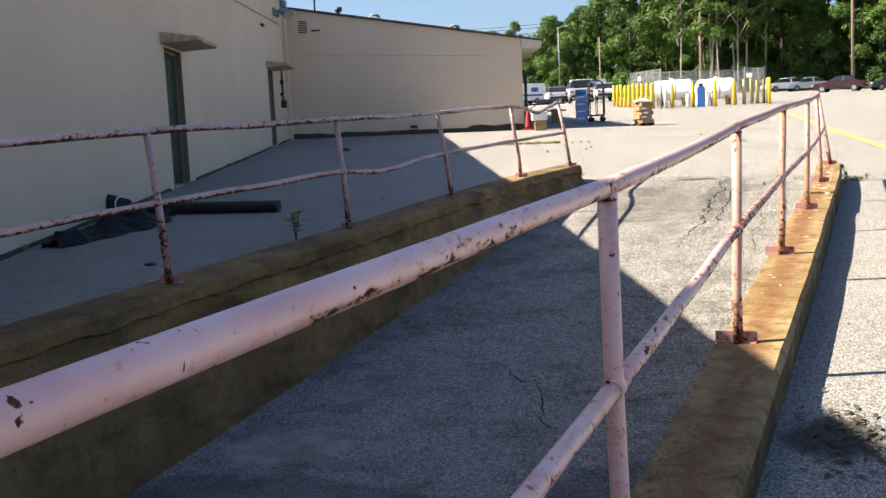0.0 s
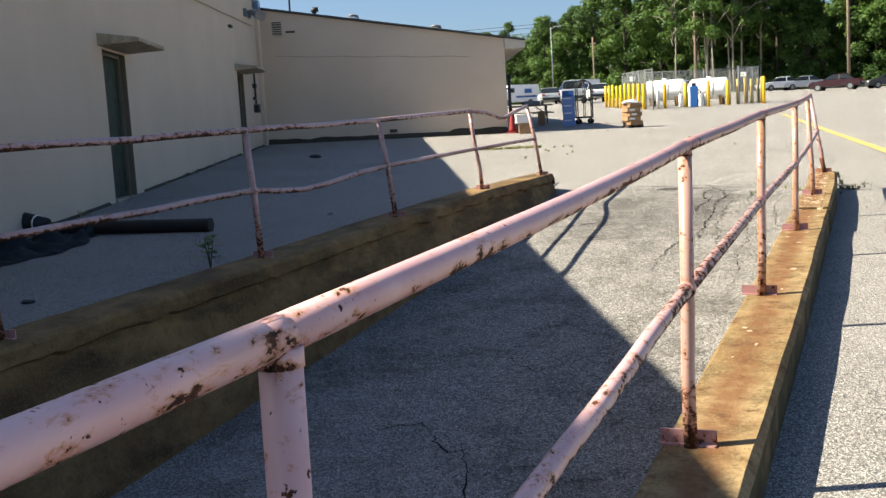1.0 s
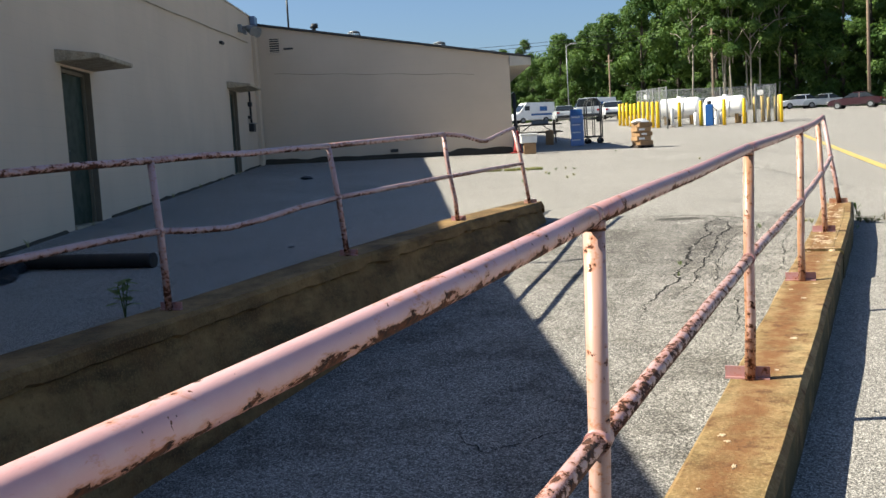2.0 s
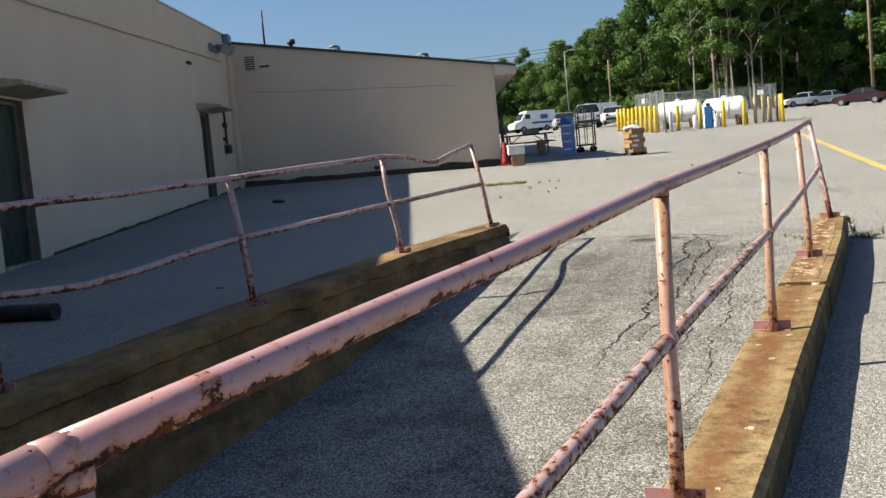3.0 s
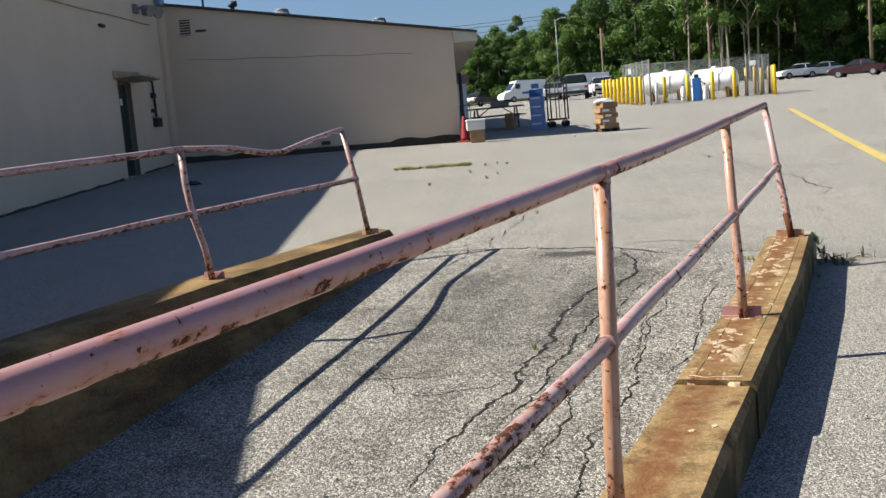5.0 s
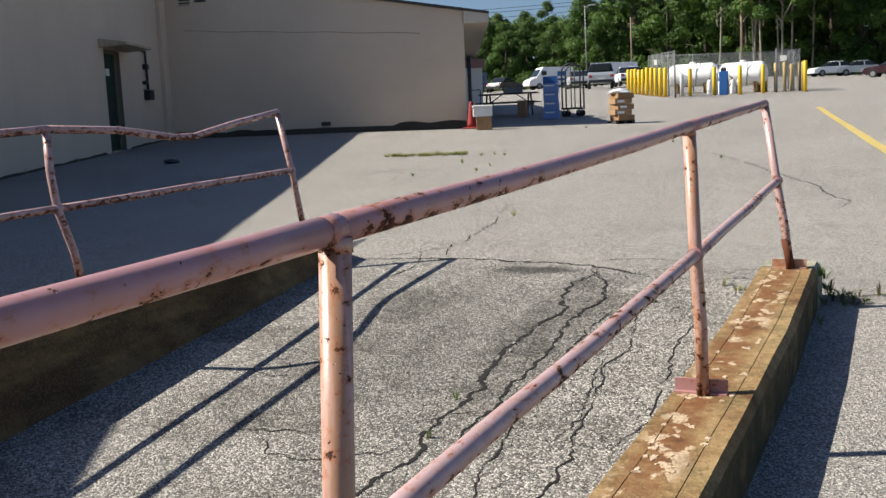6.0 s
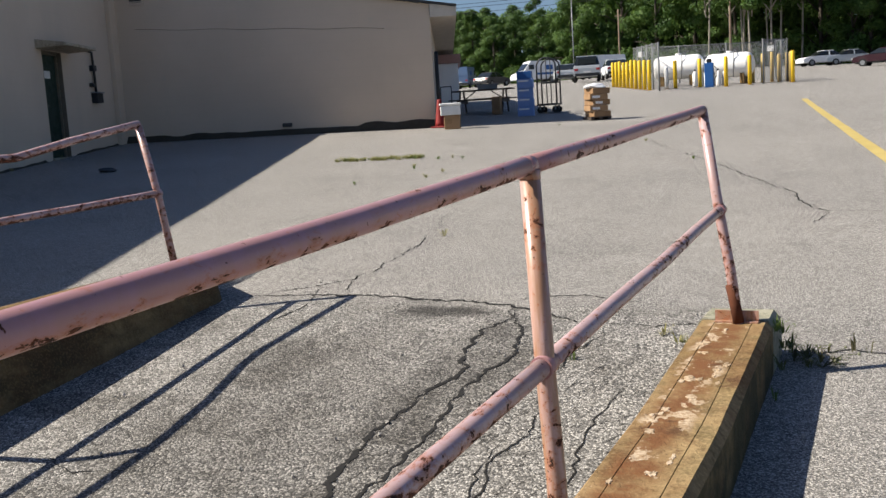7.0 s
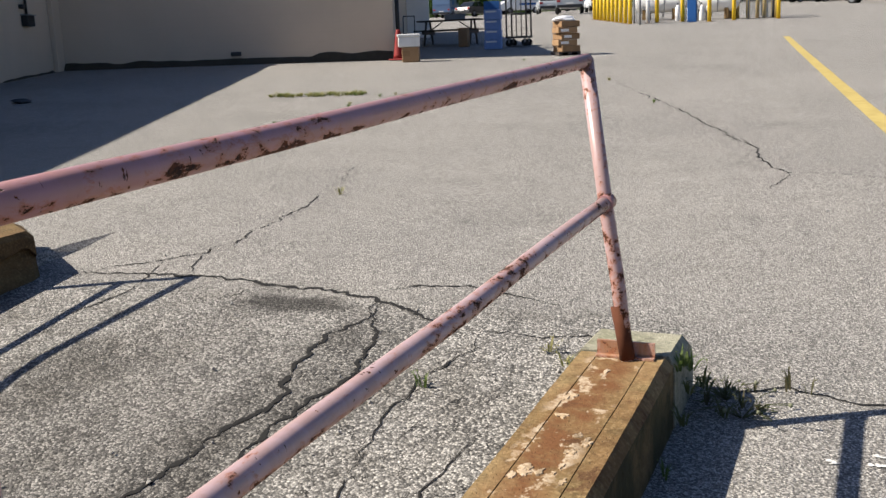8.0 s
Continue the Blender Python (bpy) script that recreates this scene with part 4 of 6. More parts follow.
def build_drain_pipes():
    def ribbed(pts, r):
        pts = [Vector(p) for p in pts]
        total = sum((b - a).length for a, b in zip(pts, pts[1:]))
        n = int(total / 0.035)
        line, rad = [], []
        for k in range(n + 1):
            d = total * k / n
            for a, b in zip(pts, pts[1:]):
                L = (b - a).length
                if d <= L + 1e-6:
                    line.append(a.lerp(b, d / L))
                    break
                d -= L
            rad.append(r * (1.06 if k % 2 else 0.95))
        return tube(line, rad, 14)
    z = lambda x, y, r: surface_z(x, y) + r
    r = 0.068
    a = [(-7.95, 9.30, z(-7.95, 9.30, r)), (-7.2, 9.42, z(-7.2, 9.42, r)), (-5.95, 9.62, z(-5.95, 9.62, r))]
    tagged(ob_of("drain_pipe", ribbed(a, r), BLACK), "black corrugated plastic drain pipe lying on the asphalt", "drain pipe")
    d = thing("pipe_coupling", "black flared plastic pipe end beside the wall", "pipe coupling", m=pose(-8.22, 9.30, z(-8.22, 9.30, 0.135), 0, 0, 16))
    bm = bmesh.new()
    add_tube(bm, [(0, 0, 0), (0.10, -0.02, 0), (0.42, -0.09, -0.03)], [0.125, 0.12, 0.07], 14)
    part("cone", bm, BLACK, d)
    part("rim", tube([(0.02, 0, 0), (0.05, -0.005, 0)], 0.135, 14), BLACK, d)
    part("band", tube([(0.30, -0.06, -0.02), (0.315, -0.064, -0.02)], 0.098, 14), WHITE, d, "pale clamp band")
    # dark crumpled tarp by the pipes
    bm = bmesh.new()
    n, w = 40, 14
    grid = []
    for i in range(n + 1):
        row = []
        f = i / n
        half = 0.34 * math.sin(math.pi * (0.06 + 0.9 * f)) ** 0.6 * (1 + 0.5 * noise.noise(Vector((f * 6, 3, 0))))
        for j in range(w + 1):
            g = 2 * j / w - 1
            x = -6.72 - 0.50 * f + g * half + 0.06 * noise.noise(Vector((f * 9, g * 2, 5)))
            y = 6.95 + 2.35 * f + 0.10 * noise.noise(Vector((f * 8, g * 3, 9)))
            fold = abs(noise.noise(Vector((x * 4.2, y * 3.1, 1)))) + 0.6 * abs(noise.noise(Vector((x * 11, y * 9, 2))))
            h = 0.008 + 0.22 * max(0, 1 - g * g) * fold
            row.append(bm.verts.new((x, y, surface_z(x, y) + h)))
        grid.append(row)
    for p, q in zip(grid, grid[1:]):
        for k in range(w):
            bm.faces.new((p[k], p[k + 1], q[k + 1], q[k]))
    bmesh.ops.solidify(bm, geom=bm.faces[:], thickness=0.01)
    tagged(ob_of("tarp", bm, TARP, True), "crumpled dark tarpaulin on the asphalt", "tarpaulin")
    for x, y, s in ((-10.9, 20.6, 0.28), (-5.1, 6.3, 0.10), (-5.3, 10.9, 0.07)):
        bm = bmesh.new()
        bmesh.ops.create_icosphere(bm, subdivisions=2, radius=s / 2)
        for v in bm.verts:
            v.co *= 1 + 0.5 * noise.noise(v.co * 9)
            v.co.z *= 0.28
        ob = ob_of("rag", bm, TARP)
        ob.matrix_world = on_ground(x, y, s * 0.11, 30)
        tagged(ob, "dark scrap of cloth lying on the asphalt", "rag", "scraps on the yard")


build_drain_pipes()


def build_pallet_boxes():
    m = on_ground(-5.97, 30.75, 0, 38)
    pal = thing("pallet", "low dark wooden pallet under the cartons", "pallet", m=m)
    for k in range(5):
        part("board", box(-0.25, -0.25 + k * 0.105, 0.05, 0.25, -0.25 + k * 0.105 + 0.08, 0.066), TABLEWOOD, pal)
    for k in (-0.24, -0.035, 0.17):
        part("bearer", box(k, -0.25, 0.0, k + 0.07, 0.25, 0.05), TABLEWOOD, pal)
    z = 0.067
    for k in range(5):
        h = 0.128
        b = thing("carton", "brown cardboard carton in a wrapped stack", "carton", "stack of cartons", m=m @ pose(0.020 * (-1) ** k, 0.014 * (k % 3 - 1), z, 0, 0, 4 * (-1) ** k))
        part("body", box(-0.21, -0.23, 0, 0.21, 0.23, h - 0.004, 0.008), CARD if k % 2 else CARD_DARK, b)
        part("tape", box(-0.213, -0.03, 0.005, 0.213, 0.03, h - 0.002), CARD, b)
        if k in (1, 2, 3):
            part("paper_label", box(-0.15, -0.2335, 0.03, 0.02, -0.2305, 0.085), WHITE, b, "white paper label")
        z += h
    bm = bmesh.new()
    bmesh.ops.create_icosphere(bm, subdivisions=3, radius=0.25)
    for v in bm.verts:
        v.co *= 1 + 0.25 * noise.noise(v.co * 6)
        v.co.z = max(-0.02, v.co.z * 0.36)
    w = ob_of("plastic_wrap", bm, FILM)
    w.matrix_world = m @ pose(-0.02, 0, z + 0.018)
    tagged(w, "crumpled clear plastic wrap on top of the cartons", "wrap")


build_pallet_boxes()


def build_table_corner():
    # picnic table
    m = on_ground(-10.45, 35.0, 0, 12) @ Matrix.Scale(0.9, 4)
    t = thing("picnic_table", "dark weathered wooden picnic table with benches", "picnic table", m=m)
    for k in range(5):
        part("tabletop_board", box(-0.95, -0.36 + k * 0.145, 0.70, 0.95, -0.36 + k * 0.145 + 0.138, 0.74, 0.004), TABLEWOOD, t)
    for s in (-1, 1):
        for k in range(2):
            y = s * (0.62 + 0.145 * k)
            part("bench_board", box(-0.95, y - 0.068, 0.42, 0.95, y + 0.068, 0.455, 0.004), TABLEWOOD, t)
        x = s * 0.68
        part("bench_bearer", box(x - 0.02, -0.80, 0.33, x + 0.02, 0.80, 0.42), TABLEWOOD, t)
        for q in (-1, 1):
            bm = bmesh.new()
            add_hex(bm, [(x - 0.022, q * 0.62 - 0.05, 0.0), (x + 0.022, q * 0.62 - 0.05, 0.0), (x + 0.022, q * 0.62 + 0.05, 0.0), (x - 0.022, q * 0.62 + 0.05, 0.0),
                         (x - 0.022, q * 0.25 - 0.05, 0.70), (x + 0.022, q * 0.25 - 0.05, 0.70), (x + 0.022, q * 0.25 + 0.05, 0.70), (x - 0.022, q * 0.25 + 0.05, 0.70)])
            part("leg", bm, TABLEWOOD, t)
        part("brace", tube([(x, 0, 0.40), (s * 0.25, 0, 0.69)], 0.018, 6), DARKSTEEL, t)
    b = thing("storage_box", "long grey lidded box on the picnic table", "box", m=m @ pose(0.15, -0.05, 0.741, 0, 0, 10))
    part("body", box(-0.31, -0.14, 0, 0.31, 0.14, 0.13, 0.008), STEEL, b)
    part("lid", box(-0.33, -0.16, 0.131, 0.33, 0.16, 0.155, 0.006), STEEL, b)
    # carton with cooler
    m = on_ground(-8.62, 28.68, 0, 20)
    c = thing("carton", "worn brown carton standing on the asphalt", "carton", m=m)
    part("body", box(-0.17, -0.17, 0, 0.17, 0.17, 0.30, 0.01), CARD, c)
    part("flap", box(-0.16, -0.176, 0.12, 0.0, -0.171, 0.22), CARD_DARK, c)
    k = thing("cooler", "white foam cooler with a lid on a carton", "cooler", m=m @ pose(-0.03, 0, 0.301, 0, 0, 4))
    part("body", box(-0.22, -0.17, 0, 0.22, 0.17, 0.20, 0.015), WHITE, k)
    part("lid", box(-0.235, -0.185, 0.201, 0.235, 0.185, 0.26, 0.015), WHITE, k)
    # traffic cone by the corner
    r = thing("traffic_cone", "scuffed red plastic traffic cone by the wall corner", "traffic cone", m=on_ground(-9.16, 29.22) @ Matrix.Scale(1.15, 4))
    part("base", box(-0.15, -0.15, 0, 0.15, 0.15, 0.03, 0.01), RED, r)
    part("cone", lathe([(0.115, 0.03), (0.10, 0.10), (0.045, 0.52), (0.035, 0.55), (0.02, 0.552)], 18), RED, r)
    # pale trash carton behind
    c = thing("carton", "pale carton under the picnic table's end", "carton", m=on_ground(-9.72, 34.15, 0, 8))
    part("body", box(-0.12, -0.12, 0, 0.12, 0.12, 0.48, 0.01), CARD, c)
    part("tape", box(-0.122, -0.03, 0.01, 0.122, 0.03, 0.483), CARD_DARK, c)
    # tall stack of blue-white cartons
    m = on_ground(-8.47, 33.0, 0, 16)
    z = 0.0
    for k in range(4):
        h = 0.235
        b = thing("blue_carton", "blue and white printed carton in a tall stack", "carton", "stack of blue cartons", m=m @ pose(0.01 * (k % 2), 0.008 * (k % 3), z, 0, 0, 2 * (k % 3 - 1)))
        part("body", box(-0.20, -0.19, 0, 0.20, 0.19, h - 0.004, 0.008), BLUEBOX, b)
        part("print_band", box(-0.16, -0.1935, 0.16, 0.10, -0.1905, 0.20), WHITE, b, "white printed band")
        z += h
    b = thing("plastic_crate", "dark blue plastic crate on the stacked cartons", "crate", m=m @ pose(0.0, 0.0, z, 0, 0, -3))
    for y in (-0.16, 0.16):
        part("side", box(-0.185, y - 0.008, 0.0, 0.185, y + 0.008, 0.19, 0.004), BLUE, b)
    for x in (-0.177, 0.177):
        part("end", box(x - 0.008, -0.152, 0.0, x + 0.008, 0.152, 0.19, 0.004), BLUE, b)
    part("floor", box(-0.169, -0.152, 0.0, 0.169, 0.152, 0.012), BLUE, b)
    # roll cage cart
    m = on_ground(-8.27, 34.3, 0, 100)
    c = thing("roll_cart", "black steel roll cart with tall hoop ends", "cart", m=m)
    part("deck", box(-0.42, -0.28, 0.20, 0.42, 0.28, 0.25, 0.008), DARKSTEEL, c)
    for sx in (-1, 1):
        x = sx * 0.38
        hoop = [(x, -0.25, 0.25), (x, -0.25, 1.22)] + [(x, -0.25 * math.cos(a), 1.22 + 0.22 * math.sin(a)) for a in span(0, math.pi, 10)[1:-1]] + [(x, 0.25, 1.22), (x, 0.25, 0.25)]
        part("hoop", tube(hoop, 0.022, 10), DARKSTEEL, c)
        part("cross_bar", tube([(x, -0.25, 0.80), (x, 0.25, 0.80)], 0.016, 8), DARKSTEEL, c)
        part("upright", tube([(x, 0, 0.25), (x, 0, 1.42)], 0.014, 8), DARKSTEEL, c)
        for sy in (-1, 1):
            w = part("wheel", tube([(sx * 0.32 - 0.02, sy * 0.2, 0.09), (sx * 0.32 + 0.02, sy * 0.2, 0.09)], 0.09, 14), RUBBER, c)
            part("fork", box(sx * 0.32 - 0.03, sy * 0.2 - 0.02, 0.09, sx * 0.32 + 0.03, sy * 0.2 + 0.02, 0.20), STEEL, c)
    for y in (-0.25, 0.25):
        part("side_bar", tube([(-0.38, y, 0.9), (0.38, y, 0.9)], 0.014, 8), DARKSTEEL, c)
    # hand truck by the corner
    s = thing("hand_truck", "dark slim hand truck leaning by the table", "hand truck", m=on_ground(-10.2, 31.9, 0, 20) @ Matrix.Scale(0.85, 4))
    for x in (-0.16, 0.16):
        part("rail", tube([(x, 0, 0.10), (x, 0.10, 0.75), (x, 0.16, 1.0)], 0.014, 8), DARKSTEEL, s)
        part("wheel", tube([(x * 1.3 - 0.02, 0.03, 0.10), (x * 1.3 + 0.02, 0.03, 0.10)], 0.10, 14), RUBBER, s)
    part("handle", tube([(-0.16, 0.16, 1.0), (0.16, 0.16, 1.0)], 0.014, 8), DARKSTEEL, s)
    part("toe_plate", box(-0.2, -0.16, 0.012, 0.2, 0.02, 0.02), DARKSTEEL, s)


build_table_corner()


# ---- fuel-tank enclosure ----
def build_enclosure():
    def bollard(x, y, h, mat, lean=0.0):
        b = thing("bollard", "yellow-painted steel bollard standing in the asphalt" if mat is YELLOW else "faded yellow steel bollard by the fence", "bollard", "tank bollards",
                  m=on_ground(x, y) @ pose(0, 0, 0, lean, lean * 0.5, 0))
        part("tube", lathe([(0.085, -0.05), (0.085, h - 0.04), (0.07, h - 0.012), (0.03, h)], 14), mat, b)
        part("footing", lathe([(0.16, -0.02), (0.15, 0.012), (0.09, 0.02)], 14), RETAIN, b)
    rnd = random.Random(3)
    for k in range(10):
        f = k / 9
        bollard(-13.44 + (-9.59 + 13.44) * f, 60.2 + (51.7 - 60.2) * f, 1.28 + rnd.uniform(-0.05, 0.05), YELLOW, rnd.uniform(-1.5, 1.5))
    for x, y, h in ((-8.8, 53.2, 1.22), (-7.83, 53.75, 1.25), (-6.66, 53.4, 1.30), (-5.89, 55.0, 1.30), (-4.22, 56.5, 1.42)):
        bollard(x, y, h, YELLOW, rnd.uniform(-1, 1))
    for x, y, h in ((-6.15, 58.0, 1.30), (-5.65, 57.6, 1.35), (-5.35, 58.6, 1.40), (-5.0, 58.2, 1.30), (-4.72, 59.0, 1.35), (-4.45, 58.0, 1.40)):
        bollard(x, y, h, TAN, rnd.uniform(-1, 1))
    bollard(-9.05, 52.6, 0.95, WHITE)
    # two horizontal tanks
    for cx, cy, L, rz in ((-9.55, 57.7, 2.5, -4), (-7.1, 57.3, 2.3, -4)):
        t = thing("fuel_tank", "white-painted horizontal gas tank on saddles", "gas tank", "gas tanks", m=on_ground(cx, cy, 0, rz))
        r, zc = 0.56, 0.88
        prof = [(0.02, -L / 2)] + [(r * math.sin(a), -L / 2 + 0.34 - 0.34 * math.cos(a)) for a in span(0.15, math.pi / 2, 6)]
        prof = prof + [(rr, -zz) for rr, zz in prof[::-1]]
        bm = lathe(prof, 28)
        bmesh.ops.transform(bm, matrix=pose(0, 0, zc, 0, 90, 0), verts=bm.verts)
        part("shell", bm, TANK, t)
        for s in (-0.28, 0.28):
            part("saddle", box(s * L - 0.09, -0.42, 0, s * L + 0.09, 0.42, 0.48, 0.01), RETAIN, t)
        part("valve_dome", tube([(0, 0, zc + r - 0.03), (0, 0, zc + r + 0.09)], 0.13, 14), TANK, t)
        part("fill_pipe", tube([(0.3, 0, zc + r - 0.02), (0.3, 0, zc + r + 0.12), (0.3, -0.5, zc + r + 0.05), (0.3, -0.62, 0.3)], 0.022, 8), STEEL, t)
    # small cylinders rack
    for k in range(6):
        g = thing("gas_bottle", "small grey gas bottle standing by the tanks", "gas bottle", "gas bottles", m=on_ground(-8.35 + 0.26 * k, 55.4 + 0.08 * (k % 2)))
        part("bottle", lathe([(0.10, 0.0), (0.115, 0.03), (0.115, 0.55), (0.06, 0.66), (0.03, 0.68)], 12), STEEL if k % 2 else TANK, g)
        part("valve", lathe([(0.02, 0.68), (0.03, 0.70), (0.03, 0.76), (0.01, 0.78)], 8), DARKSTEEL, g)
    # blue cabinet
    c = thing("dispenser_cabinet", "blue steel dispenser cabinet beside a bollard", "cabinet", m=on_ground(-7.38, 53.5, 0, 4))
    part("body", box(-0.19, -0.15, 0, 0.19, 0.15, 1.05, 0.015), BLUE, c)
    part("head", box(-0.11, -0.10, 1.051, 0.11, 0.10, 1.22, 0.03), DARKSTEEL, c)
    part("door_panel", box(-0.16, -0.158, 0.08, 0.16, -0.151, 0.95), BLUE, c)
    part("hose", tube([(0.2, 0, 0.9), (0.34, -0.05, 0.75), (0.30, -0.05, 0.45), (0.22, 0, 0.3)], 0.018, 8), BLACK, c)
    # chain-link fence
    f = thing("chain_link_fence", "grey chain-link fence round the gas tanks", "fence")
    runs = [((-13.0, 63.0), (-8.9, 50.5)), ((-13.0, 63.0), (-5.6, 62.5)), ((-5.6, 62.5), (-4.6, 58.0)), ((-5.45, 56.2), (-4.6, 58.0))]
    H = 1.95
    for (x0, y0), (x1, y1) in runs:
        L = math.hypot(x1 - x0, y1 - y0)
        n = max(1, round(L / 2.6))
        for k in range(n + 1):
            q = k / n
            x, y = x0 + (x1 - x0) * q, y0 + (y1 - y0) * q
            z = ground_z(x, y)
            part("post", tube([(x, y, z - 0.05), (x, y, z + H + 0.05)], 0.035, 8), FENCE, f)
        z0, z1 = ground_z(x0, y0), ground_z(x1, y1)
        part("top_bar", tube([(x0, y0, z0 + H), (x1, y1, z1 + H)], 0.022, 8), FENCE, f)
        bm = bmesh.new()
        vs = [bm.verts.new(p) for p in ((x0, y0, z0 + 0.04), (x1, y1, z1 + 0.04), (x1, y1, z1 + H), (x0, y0, z0 + H))]
        bm.faces.new(vs)
        part("wire_mesh", bm, WIRE, f)
    for x, y in ((-11.4, 58.1), (-5.6, 60.3)):
        z = ground_z(x, y) + 1.45
        part("sign_plate", box(x - 0.16, y - 0.06, z, x + 0.16, y - 0.05, z + 0.26), WHITE, f, "white sign plate")


build_enclosure()


# ---- vehicles ----
def build_car(name, label, m, paint, kind="sedan"):
    L, W, H = {"sedan": (4.6, 1.78, 1.45), "suv": (4.7, 1.85, 1.72), "van": (5.2, 2.0, 2.35)}[kind]
    c = thing(name, label, "car" if kind != "van" else "van", m=m)
    if kind == "sedan":
        low = [(-2.3, 0.35), (-2.3, 0.72), (-2.2, 0.92), (-1.55, 0.98), (1.0, 0.98), (2.0, 0.86), (2.28, 0.70), (2.3, 0.35)]
        cab = [(-1.75, 0.97), (-1.05, 1.42), (0.15, 1.45), (1.05, 0.97)]
    elif kind == "suv":
        low = [(-2.35, 0.40), (-2.35, 0.95), (-2.25, 1.10), (1.1, 1.10), (2.1, 0.98), (2.34, 0.80), (2.35, 0.40)]
        cab = [(-2.25, 1.09), (-1.95, 1.68), (0.2, 1.72), (1.15, 1.09)]
    else:
        low = [(-2.6, 0.40), (-2.6, 1.30), (1.6, 1.30), (2.4, 1.05), (2.58, 0.80), (2.6, 0.40)]
        cab = [(-2.6, 1.29), (-2.55, 2.30), (0.9, 2.35), (1.75, 1.29)]
    def loft(prof, w0, w1, z_in):
        bm = bmesh.new()
        lo = [z for x, z in prof]
        rings = []
        for s in (-1, 1):
            rings.append([bm.verts.new((x, s * (w0 if z <= z_in else w1) / 2, z)) for x, z in prof])
        n = len(prof)
        for k in range(n):
            bm.faces.new((rings[0][k], rings[0][(k + 1) % n], rings[1][(k + 1) % n], rings[1][k]))
        bm.faces.new(rings[0][::-1])
        bm.faces.new(rings[1])
        bmesh.ops.bevel(bm, geom=bm.edges[:], offset=0.05, segments=2, affect='EDGES')
        return bm
    part("body", loft(low, W, W, 9), paint, c)
    zc = cab[0][1] + 0.05
    if kind == "van":
        part("cabin", loft(cab, W, W * 0.96, zc), paint, c)
    else:
        part("cabin", loft(cab, W * 0.95, W * 0.78, zc), CARGLASS, c)
        top = [(x, z) for x, z in cab[1:3]]
        part("roof_panel", box(top[0][0] + 0.08, -W * 0.38, top[0][1] - 0.02, top[1][0] - 0.05, W * 0.38, H + 0.025, 0.02), paint, c)
        for x in (-0.45,):
            for s in (-1, 1):
                bm = bmesh.new()
                add_hex(bm, [(x - 0.06, s * W * 0.475 - 0.01, zc - 0.05), (x + 0.06, s * W * 0.475 - 0.01, zc - 0.05), (x + 0.06, s * W * 0.475 + 0.01, zc - 0.05), (x - 0.06, s * W * 0.475 + 0.01, zc - 0.05),
                             (x - 0.05, s * W * 0.395 - 0.01, H - 0.02), (x + 0.05, s * W * 0.395 - 0.01, H - 0.02), (x + 0.05, s * W * 0.395 + 0.01, H - 0.02), (x - 0.05, s * W * 0.395 + 0.01, H - 0.02)])
                part("door_pillar", bm, paint, c)
    for x in (-1.42, 1.42):
        for s in (-1, 1):
            w = part("wheel", tube([(x, s * (W / 2 - 0.2), 0.33), (x, s * (W / 2 + 0.012), 0.33)], 0.33, 20), RUBBER, c)
            part("rim", tube([(x, s * (W / 2 + 0.0), 0.33), (x, s * (W / 2 + 0.022), 0.33)], 0.2, 14), STEEL, w)
    back = low[0][0]
    for s in (-1, 1):
        part("tail_light", box(back - 0.012, s * W * 0.40 - 0.12, 0.72, back + 0.05, s * W * 0.40 + 0.12, 0.88, 0.01), LAMPRED, c)
        part("headlight", box(2.20, s * W * 0.38 - 0.14, 0.64, 2.32, s * W * 0.38 + 0.14, 0.76, 0.01), WHITE, c)
    if kind == "suv":
        part("rear_window", box(-2.27, -0.62, 1.18, -2.05, 0.62, 1.55, 0.01), CARGLASS, c)
    if kind == "van":
        bm = bmesh.new()
        add_hex(bm, [(1.62, -0.82, 1.38), (1.74, -0.82, 1.38), (1.74, 0.82, 1.38), (1.62, 0.82, 1.38),
                     (1.08, -0.80, 2.10), (1.18, -0.80, 2.10), (1.18, 0.80, 2.10), (1.08, 0.80, 2.10)])
        part("windscreen", bm, CARGLASS, c)
        for s in (-1, 1):
            part("side_band", box(-2.2, s * W * 0.5 - 0.010, 0.86, 0.4, s * W * 0.5 + 0.010, 1.08), BLUE, c, "blue painted band")
            part("side_mark", box(-1.6, s * W * 0.5 - 0.010, 1.35, -0.7, s * W * 0.5 + 0.010, 1.85), BLUE, c, "blue painted mark")
            part("side_window", box(0.55, s * W * 0.5 - 0.012, 1.45, 1.15, s * W * 0.5 + 0.012, 1.95), CARGLASS, c)
    part("bumper", box(back - 0.05, -W * 0.46, 0.36, back + 0.06, W * 0.46, 0.55, 0.02), DARKSTEEL, c)
    part("number_plate", box(back - 0.058, -0.25, 0.58, back - 0.052, 0.25, 0.69), WHITE, c)
    return c


build_car("parked_car", "dark red sedan parked on the asphalt", on_ground(-1.3, 101.2, 0, 168), CARRED)
build_car("parked_car", "white sedan parked by the trees", on_ground(-7.2, 116.0, 0, 212), CARWHITE)
build_car("parked_car", "silver sedan parked by the trees", on_ground(-4.9, 117.0, 0, 205), CARSILVER)
build_car("parked_car", "dark sedan parked by the trees", on_ground(3.4, 106.5, 0, 200), CARDARK)
build_car("parked_car", "silver estate car parked with its tail to the yard", on_ground(-20.2, 78.4, 0, 107), CARSILVER, "suv")
build_car("parked_car", "white hatchback parked in the far row", on_ground(-19.9, 85.0, 0, 112), CARWHITE)
build_car("parked_car", "silver sedan parked in the far row", on_ground(-25.5, 90.0, 0, 112), CARSILVER)
